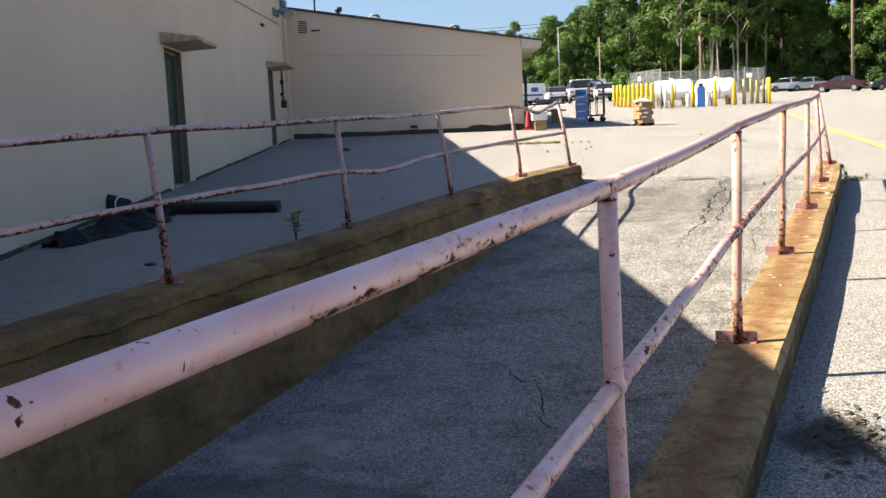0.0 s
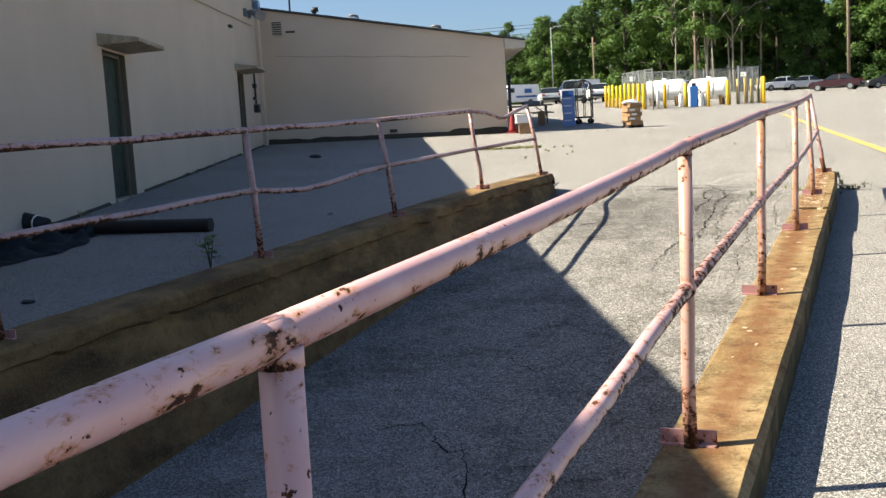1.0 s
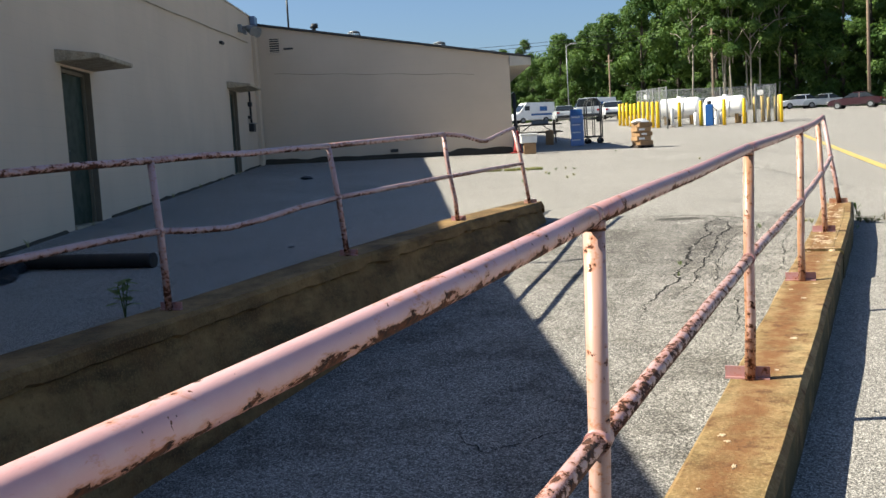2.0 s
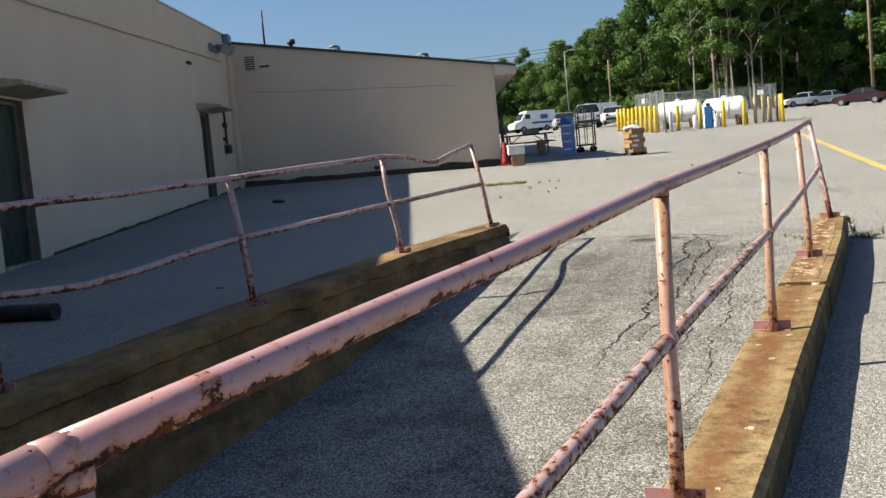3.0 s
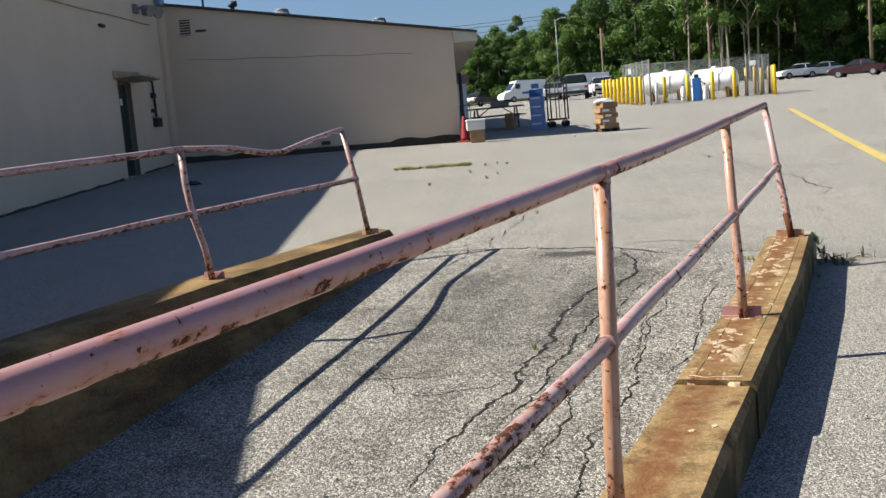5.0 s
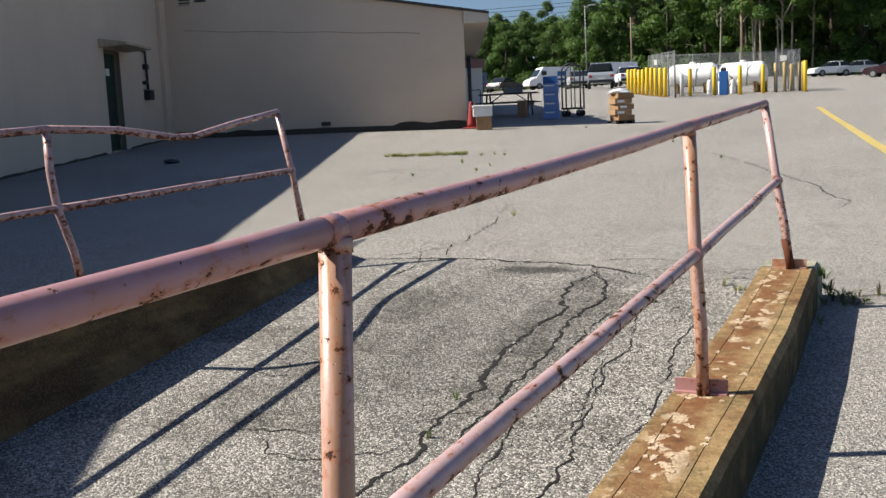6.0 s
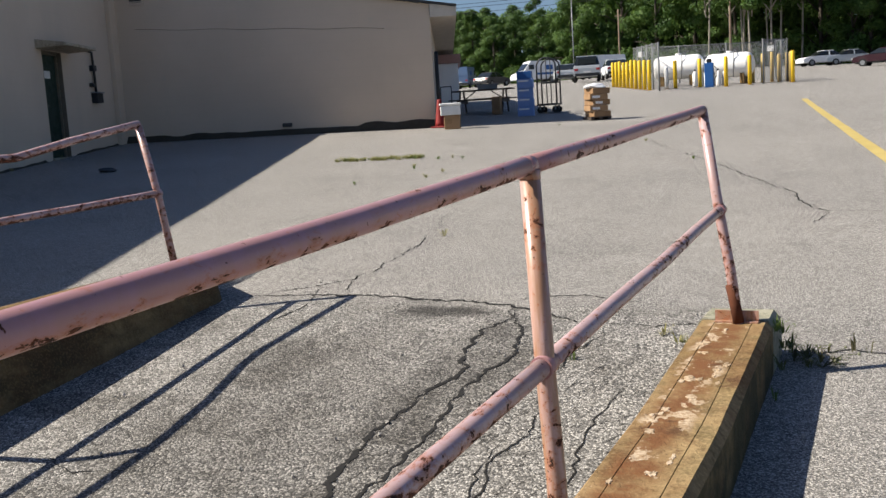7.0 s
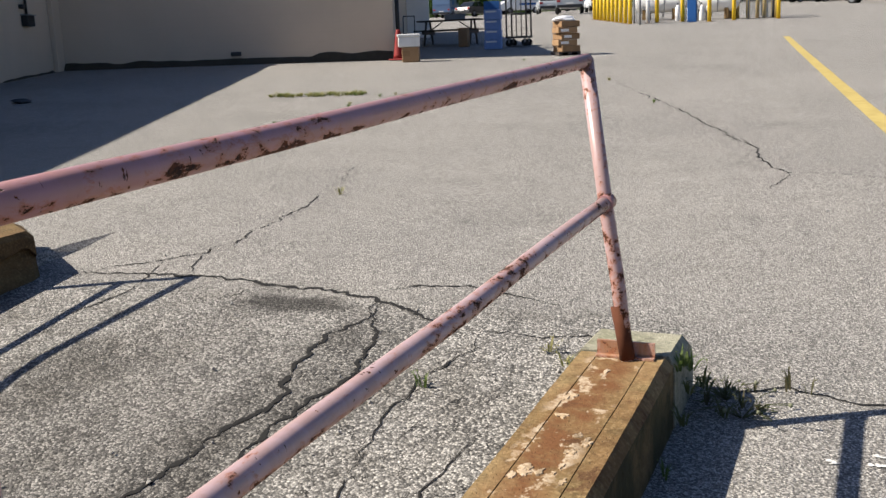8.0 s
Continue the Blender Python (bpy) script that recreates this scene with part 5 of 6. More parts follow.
build_car("parked_van", "white delivery van parked in the far row", on_ground(-35.8, 112, 0, 222), CARWHITE, "van")
build_car("parked_van", "white delivery van parked in the far row", on_ground(-28.2, 110, 0, 218), CARWHITE, "van")
build_car("parked_van", "blue and white van parked in the far row", on_ground(-45.0, 114, 0, 100), CARBLUE, "van")
build_car("parked_car", "black sedan parked in the far row", on_ground(-38.5, 106, 0, 80), CARDARK)
build_car("parked_car", "silver sedan parked beyond the tanks", on_ground(-15.0, 100, 0, 90), CARSILVER)


# ---- poles and lines ----
def build_poles():
    def pole(x, y, h, r, mat, name, label, arm=0.0):
        p = thing(name, label, name.replace("_", " "), m=on_ground(x, y))
        part("pole", tube([(0, 0, -0.3), (0, 0, h * 0.5), (0, 0, h)], [r, r * 0.88, r * 0.75], 10), mat, p)
        if arm:
            part("arm", tube([(0, 0, h - 0.2), (arm * 0.6, 0, h + 0.05), (arm, 0, h + 0.05)], 0.035, 8), STEEL, p)
            part("lamp_head", box(arm - 0.15, -0.12, h - 0.03, arm + 0.35, 0.12, h + 0.08, 0.03), STEEL, p)
        else:
            part("cross_arm", box(-0.35, -0.06, h - 0.7, 0.35, 0.06, h - 0.60), WOODPOLE, p)
            for k in (-0.6, 0.0, 0.6):
                part("insulator", lathe([(0.04, h - 0.58), (0.06, h - 0.54), (0.03, h - 0.48), (0.01, h - 0.46)], 8), STEEL, p) if k == 0 else None
    pole(-29.0, 104, 7.9, 0.06, STEEL, "street_lamp", "tall pale steel street lamp by the car park", 0.8)
    pole(-26.5, 112, 6.9, 0.10, WOODPOLE, "utility_pole", "weathered wooden utility pole before the trees")
    pole(-16.8, 122, 9.5, 0.14, WOODPOLE, "utility_pole", "reddish wooden utility pole before the trees")
    pole(-0.2, 113, 16.0, 0.17, WOODPOLE, "utility_pole", "tall brown wooden utility pole behind the parked cars")
    bm = bmesh.new()
    for dz in (0.0, 0.55, 0.9):
        pts = [(-60 + 40 * f, 96 + 12 * f, 10.9 + dz + 2.2 * (f - 0.5) ** 2 + 0.3 * f) for f in span(0, 1, 16)]
        add_tube(bm, pts, 0.022, 5)
    tagged(ob_of("overhead_wires", bm, BLACK), "black overhead wires across the sky", "wires")


build_poles()


# ---- trees ----
def leaf_cloud(rnd, blobs, count, size):
    """Many small folded leaf sprays spread through uneven clumps."""
    verts, faces = [], []
    tot = sum(b[3] ** 2 for b in blobs)
    for bx, by, bz, br in blobs:
        for _ in range(int(count * br ** 2 / tot)):
            d = Vector((rnd.gauss(0, 1), rnd.gauss(0, 1), rnd.gauss(0, 1))).normalized()
            rr = br * (0.30 + 0.74 * rnd.random() ** 0.5) * (0.85 + 0.35 * noise.noise(d * 2.3 + Vector((bx, by, bz))))
            c = Vector((bx, by, bz)) + Vector((d.x, d.y, d.z * 0.75)) * rr
            nrm = (d + Vector((rnd.uniform(-.8, .8), rnd.uniform(-.8, .8), rnd.uniform(-.2, 0.9)))).normalized()
            a = nrm.orthogonal().normalized()
            a = (a * math.cos(rnd.uniform(0, 6.28)) + nrm.cross(a) * math.sin(rnd.uniform(0, 6.28))).normalized()
            b = nrm.cross(a)
            s = size * rnd.uniform(0.55, 1.25)
            k = len(verts)
            verts += [c - a * s, c + b * s * 0.45 - nrm * s * 0.15, c + a * s, c - b * s * 0.45 - nrm * s * 0.15]
            faces += [(k, k + 1, k + 2), (k, k + 2, k + 3)]
    return verts, faces


def mesh_object(name, verts, faces, mat):
    me = bpy.data.meshes.new(name)
    me.from_pydata([tuple(v) for v in verts], [], faces)
    me.materials.append(mat)
    me.update()
    return new(name, me)


def build_tree(seed, h, spread, low, bark=None, count=2600):
    rnd = random.Random(seed)
    t = thing("tree", "leafy deciduous tree at the edge of the wood", "tree", "trees at the wood's edge")
    bm = bmesh.new()
    lean = rnd.uniform(-0.04, 0.04)
    trunk = [(lean * h * f * f, 0.02 * h * math.sin(f * 3 + seed), h * f) for f in span(0, 0.9, 8)]
    trunk[0] = (0, 0, -0.4)
    add_tube(bm, trunk, [(0.07 if bark else 0.22) * (1 - 0.9 * f) * h / 16 + 0.03 for f in span(0, 1, 8)], 8)
    blobs = []
    n = 17
    for k in range(n):
        f = low + (1 - low) * (k + 0.5) / n
        a = k * 2.4 + rnd.uniform(-0.5, 0.5)
        prof = math.sin(math.pi * min(1, 0.18 + 0.82 * (f - low) / (1 - low))) ** 0.7
        r = spread * prof * rnd.uniform(0.35, 0.95)
        b0 = Vector((lean * h * f * f, 0, h * f * 0.88))
        b1 = b0 + Vector((math.cos(a) * r, math.sin(a) * r, rnd.uniform(0.2, 1.2)))
        add_tube(bm, [b0 - Vector((0, 0, 0.6)), b0.lerp(b1, 0.5) + Vector((0, 0, 0.2)), b1], [0.07, 0.05, 0.02], 5)
        blobs.append((b1.x, b1.y, b1.z, rnd.uniform(0.9, 1.75) * spread / 4.2))
    blobs.append((lean * h, 0, h * 0.95, 1.2))
    part("trunk", bm, bark or BARK, t)
    v, f = leaf_cloud(rnd, blobs, int(count * 2.7), 0.21)
    c = mesh_object("crown", v, f, LEAF)
    c.parent = t
    return t


def plant_trees():
    kinds = [build_tree(11, 15, 4.8, 0.06, None, 4200), build_tree(12, 18, 5.2, 0.08, None, 4600), build_tree(13, 13, 4.6, 0.04, None, 3800),
             build_tree(14, 20, 5.0, 0.12, None, 4600), build_tree(15, 10, 3.8, 0.03, None, 2200), build_tree(16, 17, 3.8, 0.36, PALEBARK, 2200)]
    used = set()
    rnd = random.Random(5)

    def put(k, x, y, s):
        m = pose(x, y, ground_z(x, y) - 0.1, 0, 0, rnd.uniform(0, 360)) @ Matrix.Scale(s, 4)
        if k not in used:
            used.add(k)
            kinds[k].matrix_world = m
        else:
            t = copy_thing(kinds[k], Matrix.Identity(4))
            t.matrix_world = m
    # front edge of the wood, from the far left to the right
    for k in range(38):
        f = k / 37
        x = -78 + 100 * f + rnd.uniform(-1.2, 1.2)
        y = 150 - 26 * f + rnd.uniform(-3, 3)
        h = float(np.interp(x, (-80, -46, -36, -28, -20, 30), (10.5, 10.5, 12.5, 15.5, 19, 21)))
        kk = 4 if k % 3 == 0 else (2 if h < 13 else rnd.choice((0, 1, 2, 3)))
        base = (15, 18, 13, 20, 10, 17)[kk]
        s = (h / base) * rnd.uniform(0.85, 1.05)
        if kk == 4:
            s = rnd.uniform(0.75, 1.0)
        if -17 < x < -10 and kk != 4:
            kk, s = 5, 1.25
        put(kk, x, y, s)
    for k in range(30):
        f = k / 29
        x = -80 + 106 * f + rnd.uniform(-1.5, 1.5)
        y = 162 - 24 * f + rnd.uniform(-3, 3)
        h = float(np.interp(x, (-80, -46, -36, -28, -20, 30), (12, 12, 14, 18, 23, 25)))
        kk = rnd.choice((0, 1, 3))
        base = (15, 18, 13, 20, 10, 17)[kk]
        put(kk, x, y, (h / base) * rnd.uniform(0.9, 1.1))
    for x, y in ((-15.6, 124), (-13.2, 126), (-12.0, 124.5), (-14.6, 122.5), (-16.1, 125.5), (-12.6, 122.8), (-19.6, 123.5), (-17.4, 126.0)):
        put(5, x, y, rnd.uniform(1.05, 1.25))
    # bushes along the foot of the wood
    rnd2 = random.Random(8)
    verts, faces = [], []
    for k in range(60):
        x = -82 + 108 * k / 59 + rnd2.uniform(-1, 1)
        y = 147 - 26 * k / 59 + rnd2.uniform(-2, 1)
        if -19 < x < -10:
            y += 6
        z = ground_z(x, y)
        v, f = leaf_cloud(rnd2, [(x + rnd2.uniform(-1, 1), y, z + 0.8 * j, rnd2.uniform(1.0, 1.7)) for j in range(3)], 560, 0.24)
        o = len(verts)
        verts += v
        faces += [tuple(i + o for i in ff) for ff in f]
    tagged(mesh_object("undergrowth", verts, faces, LEAF), "dense green undergrowth along the wood's edge", "undergrowth", kind="stuff")
    # the wood behind, dark and dense
    verts, faces = [], []
    for k in range(70):
        x = -110 + 160 * k / 69
        y = 178 - 24 * (x + 80) / 106 + rnd2.uniform(-4, 4)
        z = ground_z(x, y)
        h = float(np.interp(x, (-80, -46, -36, -28, -20, 30), (12, 12, 14, 18, 23, 25))) * rnd2.uniform(0.85, 1.05)
        v, f = leaf_cloud(rnd2, [(x + rnd2.uniform(-2, 2), y + rnd2.uniform(-2, 2), z + h * q, 3.2) for q in (0.08, 0.25, 0.42, 0.6, 0.76, 0.9)], 1900, 0.48)
        o = len(verts)
        verts += v
        faces += [tuple(i + o for i in ff) for ff in f]
    tagged(mesh_object("far_wood", verts, faces, LEAF), "dense green wood closing the view", "wood", kind="stuff")


plant_trees()


# ---- road paint, cracks, weeds ----
def ribbon(name, pts, width, mat, lift=0.004, jitter=0.0, seed=0, sub=6):
    """A flat strip that follows the surface."""
    rnd = random.Random(seed)
    line = []
    for a, b in zip(pts, pts[1:]):
        for k in range(sub):
            f = k / sub
            line.append((a[0] + (b[0] - a[0]) * f + rnd.uniform(-jitter, jitter), a[1] + (b[1] - a[1]) * f + rnd.uniform(-jitter, jitter)))
    line.append(pts[-1])
    bm = bmesh.new()
    rows = []
    for i, p in enumerate(line):
        q0, q1 = line[max(0, i - 1)], line[min(len(line) - 1, i + 1)]
        d = Vector((q1[0] - q0[0], q1[1] - q0[1])).normalized()
        w = width / 2 * (rnd.uniform(0.1, 1.45) if jitter else 1)
        if jitter and i in (0, len(line) - 1):
            w *= 0.15
        e = [(p[0] - d.y * w, p[1] + d.x * w), (p[0] + d.y * w, p[1] - d.x * w)]
        rows.append([bm.verts.new((x, y, surface_z(x, y) + 0.012 * noise.noise(Vector((x * 0.6, y * 0.6, 0))) * 0.9 + lift)) for x, y in e])
    for a, b in zip(rows, rows[1:]):
        bm.faces.new((a[0], a[1], b[1], b[0]))
    return ob_of(name, bm, mat)


tagged(ribbon("road_marking", [(-2.22, 38.4), (-1.76, 35.0), (-0.86, 28.5), (0.15, 21.2), (0.49, 18.8), (1.34, 12.8)], 0.17, ROADPAINT, 0.010, 0, 0, 14),
       "worn yellow painted line on the asphalt", "road marking", kind="structure")



def crack(width, pts, seed, rough=0.05):
    """An open crack: a strip of uneven width that wanders between its turning points and sheds short side branches."""
    rnd = random.Random(seed)
    line = [Vector(p) for p in pts]
    amp = rough
    while amp > 0.0035:
        nxt = [line[0]]
        for a, b in zip(line, line[1:]):
            d = b - a
            if d.length > 0.012:
                nxt.append((a + b) / 2 + Vector((-d.y, d.x)).normalized() * rnd.gauss(0, 0.115) * min(d.length, 0.12))
            nxt.append(b)
        line = nxt
        amp *= 0.5
    n = len(line)
    rows, bm = [], bmesh.new()
    for i, p in enumerate(line):
        d = (line[min(n - 1, i + 1)] - line[max(0, i - 1)]).normalized()
        side = Vector((-d.y, d.x))
        taper = min(1.0, 0.12 + 4.0 * min(i, n - 1 - i) / n)
        w = width * taper * max(0.10, 0.62 + 0.75 * noise.noise(Vector((i * 0.21, seed * 1.7, 0))) + 0.3 * noise.noise(Vector((i * 0.8, seed, 3))))
        off = 0.3 * w * noise.noise(Vector((i * 0.5, seed, 9)))
        rows.append([bm.verts.new((q.x, q.y, surface_z(q.x, q.y) + 0.0108 * noise.noise(Vector((q.x * 0.6, q.y * 0.6, 0))) + 0.003)) for q in (p + side * (w / 2 + off), p - side * (w / 2 - off))])
    for a, b in zip(rows, rows[1:]):
        bm.faces.new((a[0], a[1], b[1], b[0]))
    tagged(ob_of("asphalt_crack", bm, CRACKFILL), "dark open crack in the worn asphalt", "crack", "cracks in the asphalt", "structure")


# long crack across the yard
crack(0.022, [(-3.67, 25.4), (-3.04, 23.8), (-2.31, 22.2), (-1.68, 20.8), (-1.31, 19.95), (-0.92, 18.95), (-0.55, 18.1), (-0.45, 17.5), (-0.23, 17.05), (0.04, 17.1), (0.4, 16.95), (1.3, 16.9)], 1, 0.2)
crack(0.012, [(-0.23, 17.05), (-0.24, 16.75), (-0.27, 16.4)], 2)
# head of the ramp: the joint with the yard and its branches
crack(0.032, [(-3.4, 13.64), (-2.93, 13.72), (-2.4, 13.72), (-1.94, 13.68), (-1.58, 13.6), (-1.34, 13.49), (-1.05, 13.3)], 3, 0.1)
crack(0.018, [(-1.64, 13.66), (-1.52, 13.75), (-1.26, 13.85), (-1.08, 13.79), (-0.77, 13.68)], 4, 0.06)
crack(0.015, [(-3.3, 13.62), (-3.18, 13.8), (-2.98, 13.93), (-2.8, 14.11), (-2.83, 14.47), (-2.9, 15.0), (-3.01, 15.5), (-2.98, 15.77)], 5, 0.1)
crack(0.010, [(-3.1, 15.95), (-3.32, 16.5), (-3.36, 16.85)], 6)
crack(0.012, [(-2.83, 14.05), (-2.70, 13.78)], 7)
crack(0.010, [(-2.97, 13.91), (-2.9, 13.7), (-2.84, 13.4), (-2.95, 13.0)], 8)
crack(0.009, [(-2.3, 13.47), (-2.23, 13.63), (-2.0, 13.71)], 9)
crack(0.011, [(-1.05, 13.36), (-0.8, 13.33), (-0.59, 13.38), (-0.45, 13.33)], 10)
crack(0.010, [(-0.98, 13.35), (-0.97, 13.2), (-1.04, 12.95), (-1.05, 12.6), (-0.98, 12.2)], 11)
# down the middle of the ramp
crack(0.030, [(-1.56, 13.58), (-1.51, 13.4), (-1.6, 13.2), (-1.57, 12.92), (-1.47, 12.66), (-1.53, 12.42), (-1.57, 11.97), (-1.51, 11.41), (-1.53, 11.14), (-1.49, 10.7), (-1.56, 10.4), (-1.58, 9.6)], 12, 0.12)
crack(0.024, [(-1.56, 13.58), (-1.47, 13.35), (-1.36, 13.15), (-1.31, 12.85), (-1.37, 12.38), (-1.35, 11.87), (-1.38, 11.6), (-1.34, 10.9), (-1.40, 10.2)], 13, 0.1)
crack(0.012, [(-1.15, 13.1), (-1.22, 12.5), (-1.25, 12.04), (-1.2, 11.13), (-1.1, 10.4), (-1.09, 9.7)], 14, 0.08)
crack(0.011, [(-0.85, 12.9), (-1.0, 12.3), (-0.97, 11.68), (-0.87, 10.73), (-0.92, 10.19), (-0.86, 9.6), (-0.92, 8.65)], 15, 0.08)
crack(0.009, [(-0.7, 12.7), (-0.74, 12.1), (-0.68, 11.4), (-0.76, 10.8)], 16)
crack(0.009, [(-1.03, 12.09), (-0.99, 11.6), (-0.95, 11.3), (-1.02, 11.0)], 17)
crack(0.012, [(-1.40, 11.25), (-1.5, 11.2), (-1.60, 11.10)], 18)
crack(0.010, [(-2.55, 10.96), (-2.29, 10.85), (-2.14, 10.89), (-1.9, 10.86)], 19)
crack(0.010, [(-2.33, 10.88), (-2.1, 10.65), (-1.86, 10.66), (-1.68, 10.76), (-1.52, 10.9)], 20)
crack(0.009, [(-3.0, 11.6), (-2.6, 11.45), (-2.3, 11.5)], 21)
crack(0.012, [(-2.6, 5.9), (-2.2, 6.2), (-1.9, 5.8), (-1.6, 6.0)], 22)
crack(0.012, [(-1.9, 6.0), (-1.6, 5.2), (-1.2, 4.9)], 23)
crack(0.010, [(-2.2, 7.4), (-1.8, 7.1), (-1.5, 7.5), (-1.2, 7.3)], 24)
# yard beside the kerb and before the wing
crack(0.016, [(-0.12, 12.99), (0.08, 13.05), (0.31, 13.02), (0.8, 13.08), (2.4, 13.0)], 25)
crack(0.012, [(-6.2, 18.0), (-5.5, 18.6), (-5.3, 19.2), (-4.9, 19.9), (-4.8, 20.8)], 26, 0.1)
crack(0.012, [(-5.2, 21.6), (-4.6, 21.0), (-4.0, 21.3)], 27, 0.1)
crack(0.011, [(-5.45, 17.8), (-5.6, 18.4), (-5.76, 19.0)], 28, 0.1)

for _k, (_x, _y, _a, _l) in enumerate(((0.43, 12.645, -0.25, 0.10), (0.46, 12.66, -0.5, 0.05), (0.40, 12.60, 0.1, 0.05), (0.285, 12.58, -0.4, 0.03))):
    tagged(ribbon("paint_splash", [(_x - _l / 2 * math.cos(_a), _y - _l / 2 * math.sin(_a)), (_x + _l / 2 * math.cos(_a), _y + _l / 2 * math.sin(_a))], 0.016, WHITEPAINT, 0.004, 0.006, 77 + _k, 8),
           "worn white paint splash on the asphalt", "paint", kind="structure")


def weed(x, y, h, n, mat, label, seed, spread=0.5, z=None):
    """A tuft of thin blades and small leaves."""
    rnd = random.Random(seed)
    bm = bmesh.new()
    for k in range(n):
        a = rnd.uniform(0, 6.283)
        r = rnd.uniform(0, 0.25) * h
        L = h * rnd.uniform(0.5, 1.05)
        lean = rnd.uniform(0.15, spread + 0.15)
        p0 = Vector((r * math.cos(a), r * math.sin(a), 0))
        p1 = p0 + Vector((math.cos(a) * lean * L * 0.4, math.sin(a) * lean * L * 0.4, L * 0.6))
        p2 = p0 + Vector((math.cos(a) * lean * L, math.sin(a) * lean * L, L))
        w = h * 0.03 + 0.002
        s = Vector((-math.sin(a), math.cos(a), 0)) * w
        v = [bm.verts.new(q) for q in (p0 - s * 0.6, p0 + s * 0.6, p1 + s, p2, p1 - s)]
        bm.faces.new(v[:3] + v[4:])
        bm.faces.new((v[4], v[2], v[3]))
        for j in range(3):
            q = p0.lerp(p2, rnd.uniform(0.35, 0.95))
            b = rnd.uniform(0, 6.283)
            e = Vector((math.cos(b), math.sin(b), rnd.uniform(0, 0.6))) * h * rnd.uniform(0.10, 0.2)
            f = Vector((-math.sin(b), math.cos(b), 0)) * h * 0.045
            vv = [bm.verts.new(u) for u in (q, q + e * 0.5 + f, q + e, q + e * 0.5 - f)]
            bm.faces.new(vv)
    ob = ob_of("weed", bm, mat)
    ob.matrix_world = pose(x, y, surface_z(x, y) if z is None else z)
    return tagged(ob, label, "weed", "weeds in the cracks")


GREEN_W, DRY_W = "green weed growing from a crack", "dry seedy weed growing from a crack"


def leafy_plant(x, y, h, seed):
    """A few upright stalks with broad pointed leaves."""
    rnd = random.Random(seed)
    t = thing("leafy_weed", "leafy green weed growing behind the retaining wall", "weed", m=pose(x, y, surface_z(x, y)))
    stems = bmesh.new()
    for k in range(3):
        a = k * 2.1 + rnd.uniform(0, 0.6)
        L = h * rnd.uniform(0.7, 1.0)
        top = Vector((math.cos(a) * 0.16 * h, math.sin(a) * 0.16 * h, L))
        add_tube(stems, [(0, 0, 0), top * 0.5 + Vector((0, 0, 0.02)), top], 0.004, 6)
        for j in range(6):
            q = top * (0.35 + 0.65 * j / 5)
            b = j * 2.4 + k
            d = Vector((math.cos(b), math.sin(b), rnd.uniform(0.1, 0.7))).normalized()
            w = Vector((-math.sin(b), math.cos(b), 0))
            g = h * rnd.uniform(0.40, 0.58)
            sag = Vector((0, 0, -0.25 * g))
            leaf = bmesh.new()
            v = [leaf.verts.new(p) for p in (q, q + d * g * 0.35 + w * g * 0.26, q + d * g * 0.7 + w * g * 0.22 + sag * 0.5, q + d * g + sag,
                                             q + d * g * 0.7 - w * g * 0.22 + sag * 0.5, q + d * g * 0.35 - w * g * 0.26, q + d * g * 0.38 - Vector((0, 0, 0.02 * h)))]
            for c in range(6):
                if c != 0 and c != 5:
                    leaf.faces.new((v[6], v[c], v[c + 1]))
            leaf.faces.new((v[0], v[1], v[6]))
            leaf.faces.new((v[0], v[6], v[5]))
            part("leaf", leaf, WEED, t)
    part("stalk", stems, WEED, t)


leafy_plant(-4.54, 7.6, 0.26, 1)
weed(-1.02, 12.85, 0.07, 8, WEED, GREEN_W, 2)
weed(-1.55, 11.35, 0.05, 7, WEED, GREEN_W, 3)
weed(-1.5, 10.95, 0.05, 7, WEED, GREEN_W, 4)
for _k, (_x, _y) in enumerate(((-0.53, 13.05), (-0.60, 13.12), (-0.46, 13.10), (-0.68, 13.2))):
    weed(_x, _y, 0.07, 9, DRYWEED, DRY_W, 10 + _k, 0.7)
for _k, (_x, _y) in enumerate(((-0.08, 12.86), (-0.04, 12.95), (0.02, 12.88), (-0.02, 12.78), (0.08, 12.85), (-0.10, 12.98), (0.04, 13.02))):
    weed(_x, _y, 0.055, 8, SCRUB if _k % 2 else DEADWEED, DRY_W, 20 + _k, 0.8)
for _k, (_x, _y) in enumerate(((0.20, 13.05), (0.14, 13.07), (0.42, 13.04), (0.7, 13.07))):
    weed(_x, _y, 0.10 if _k == 1 else 0.06, 3, DEADWEED, DRY_W, 40 + _k, 0.3)
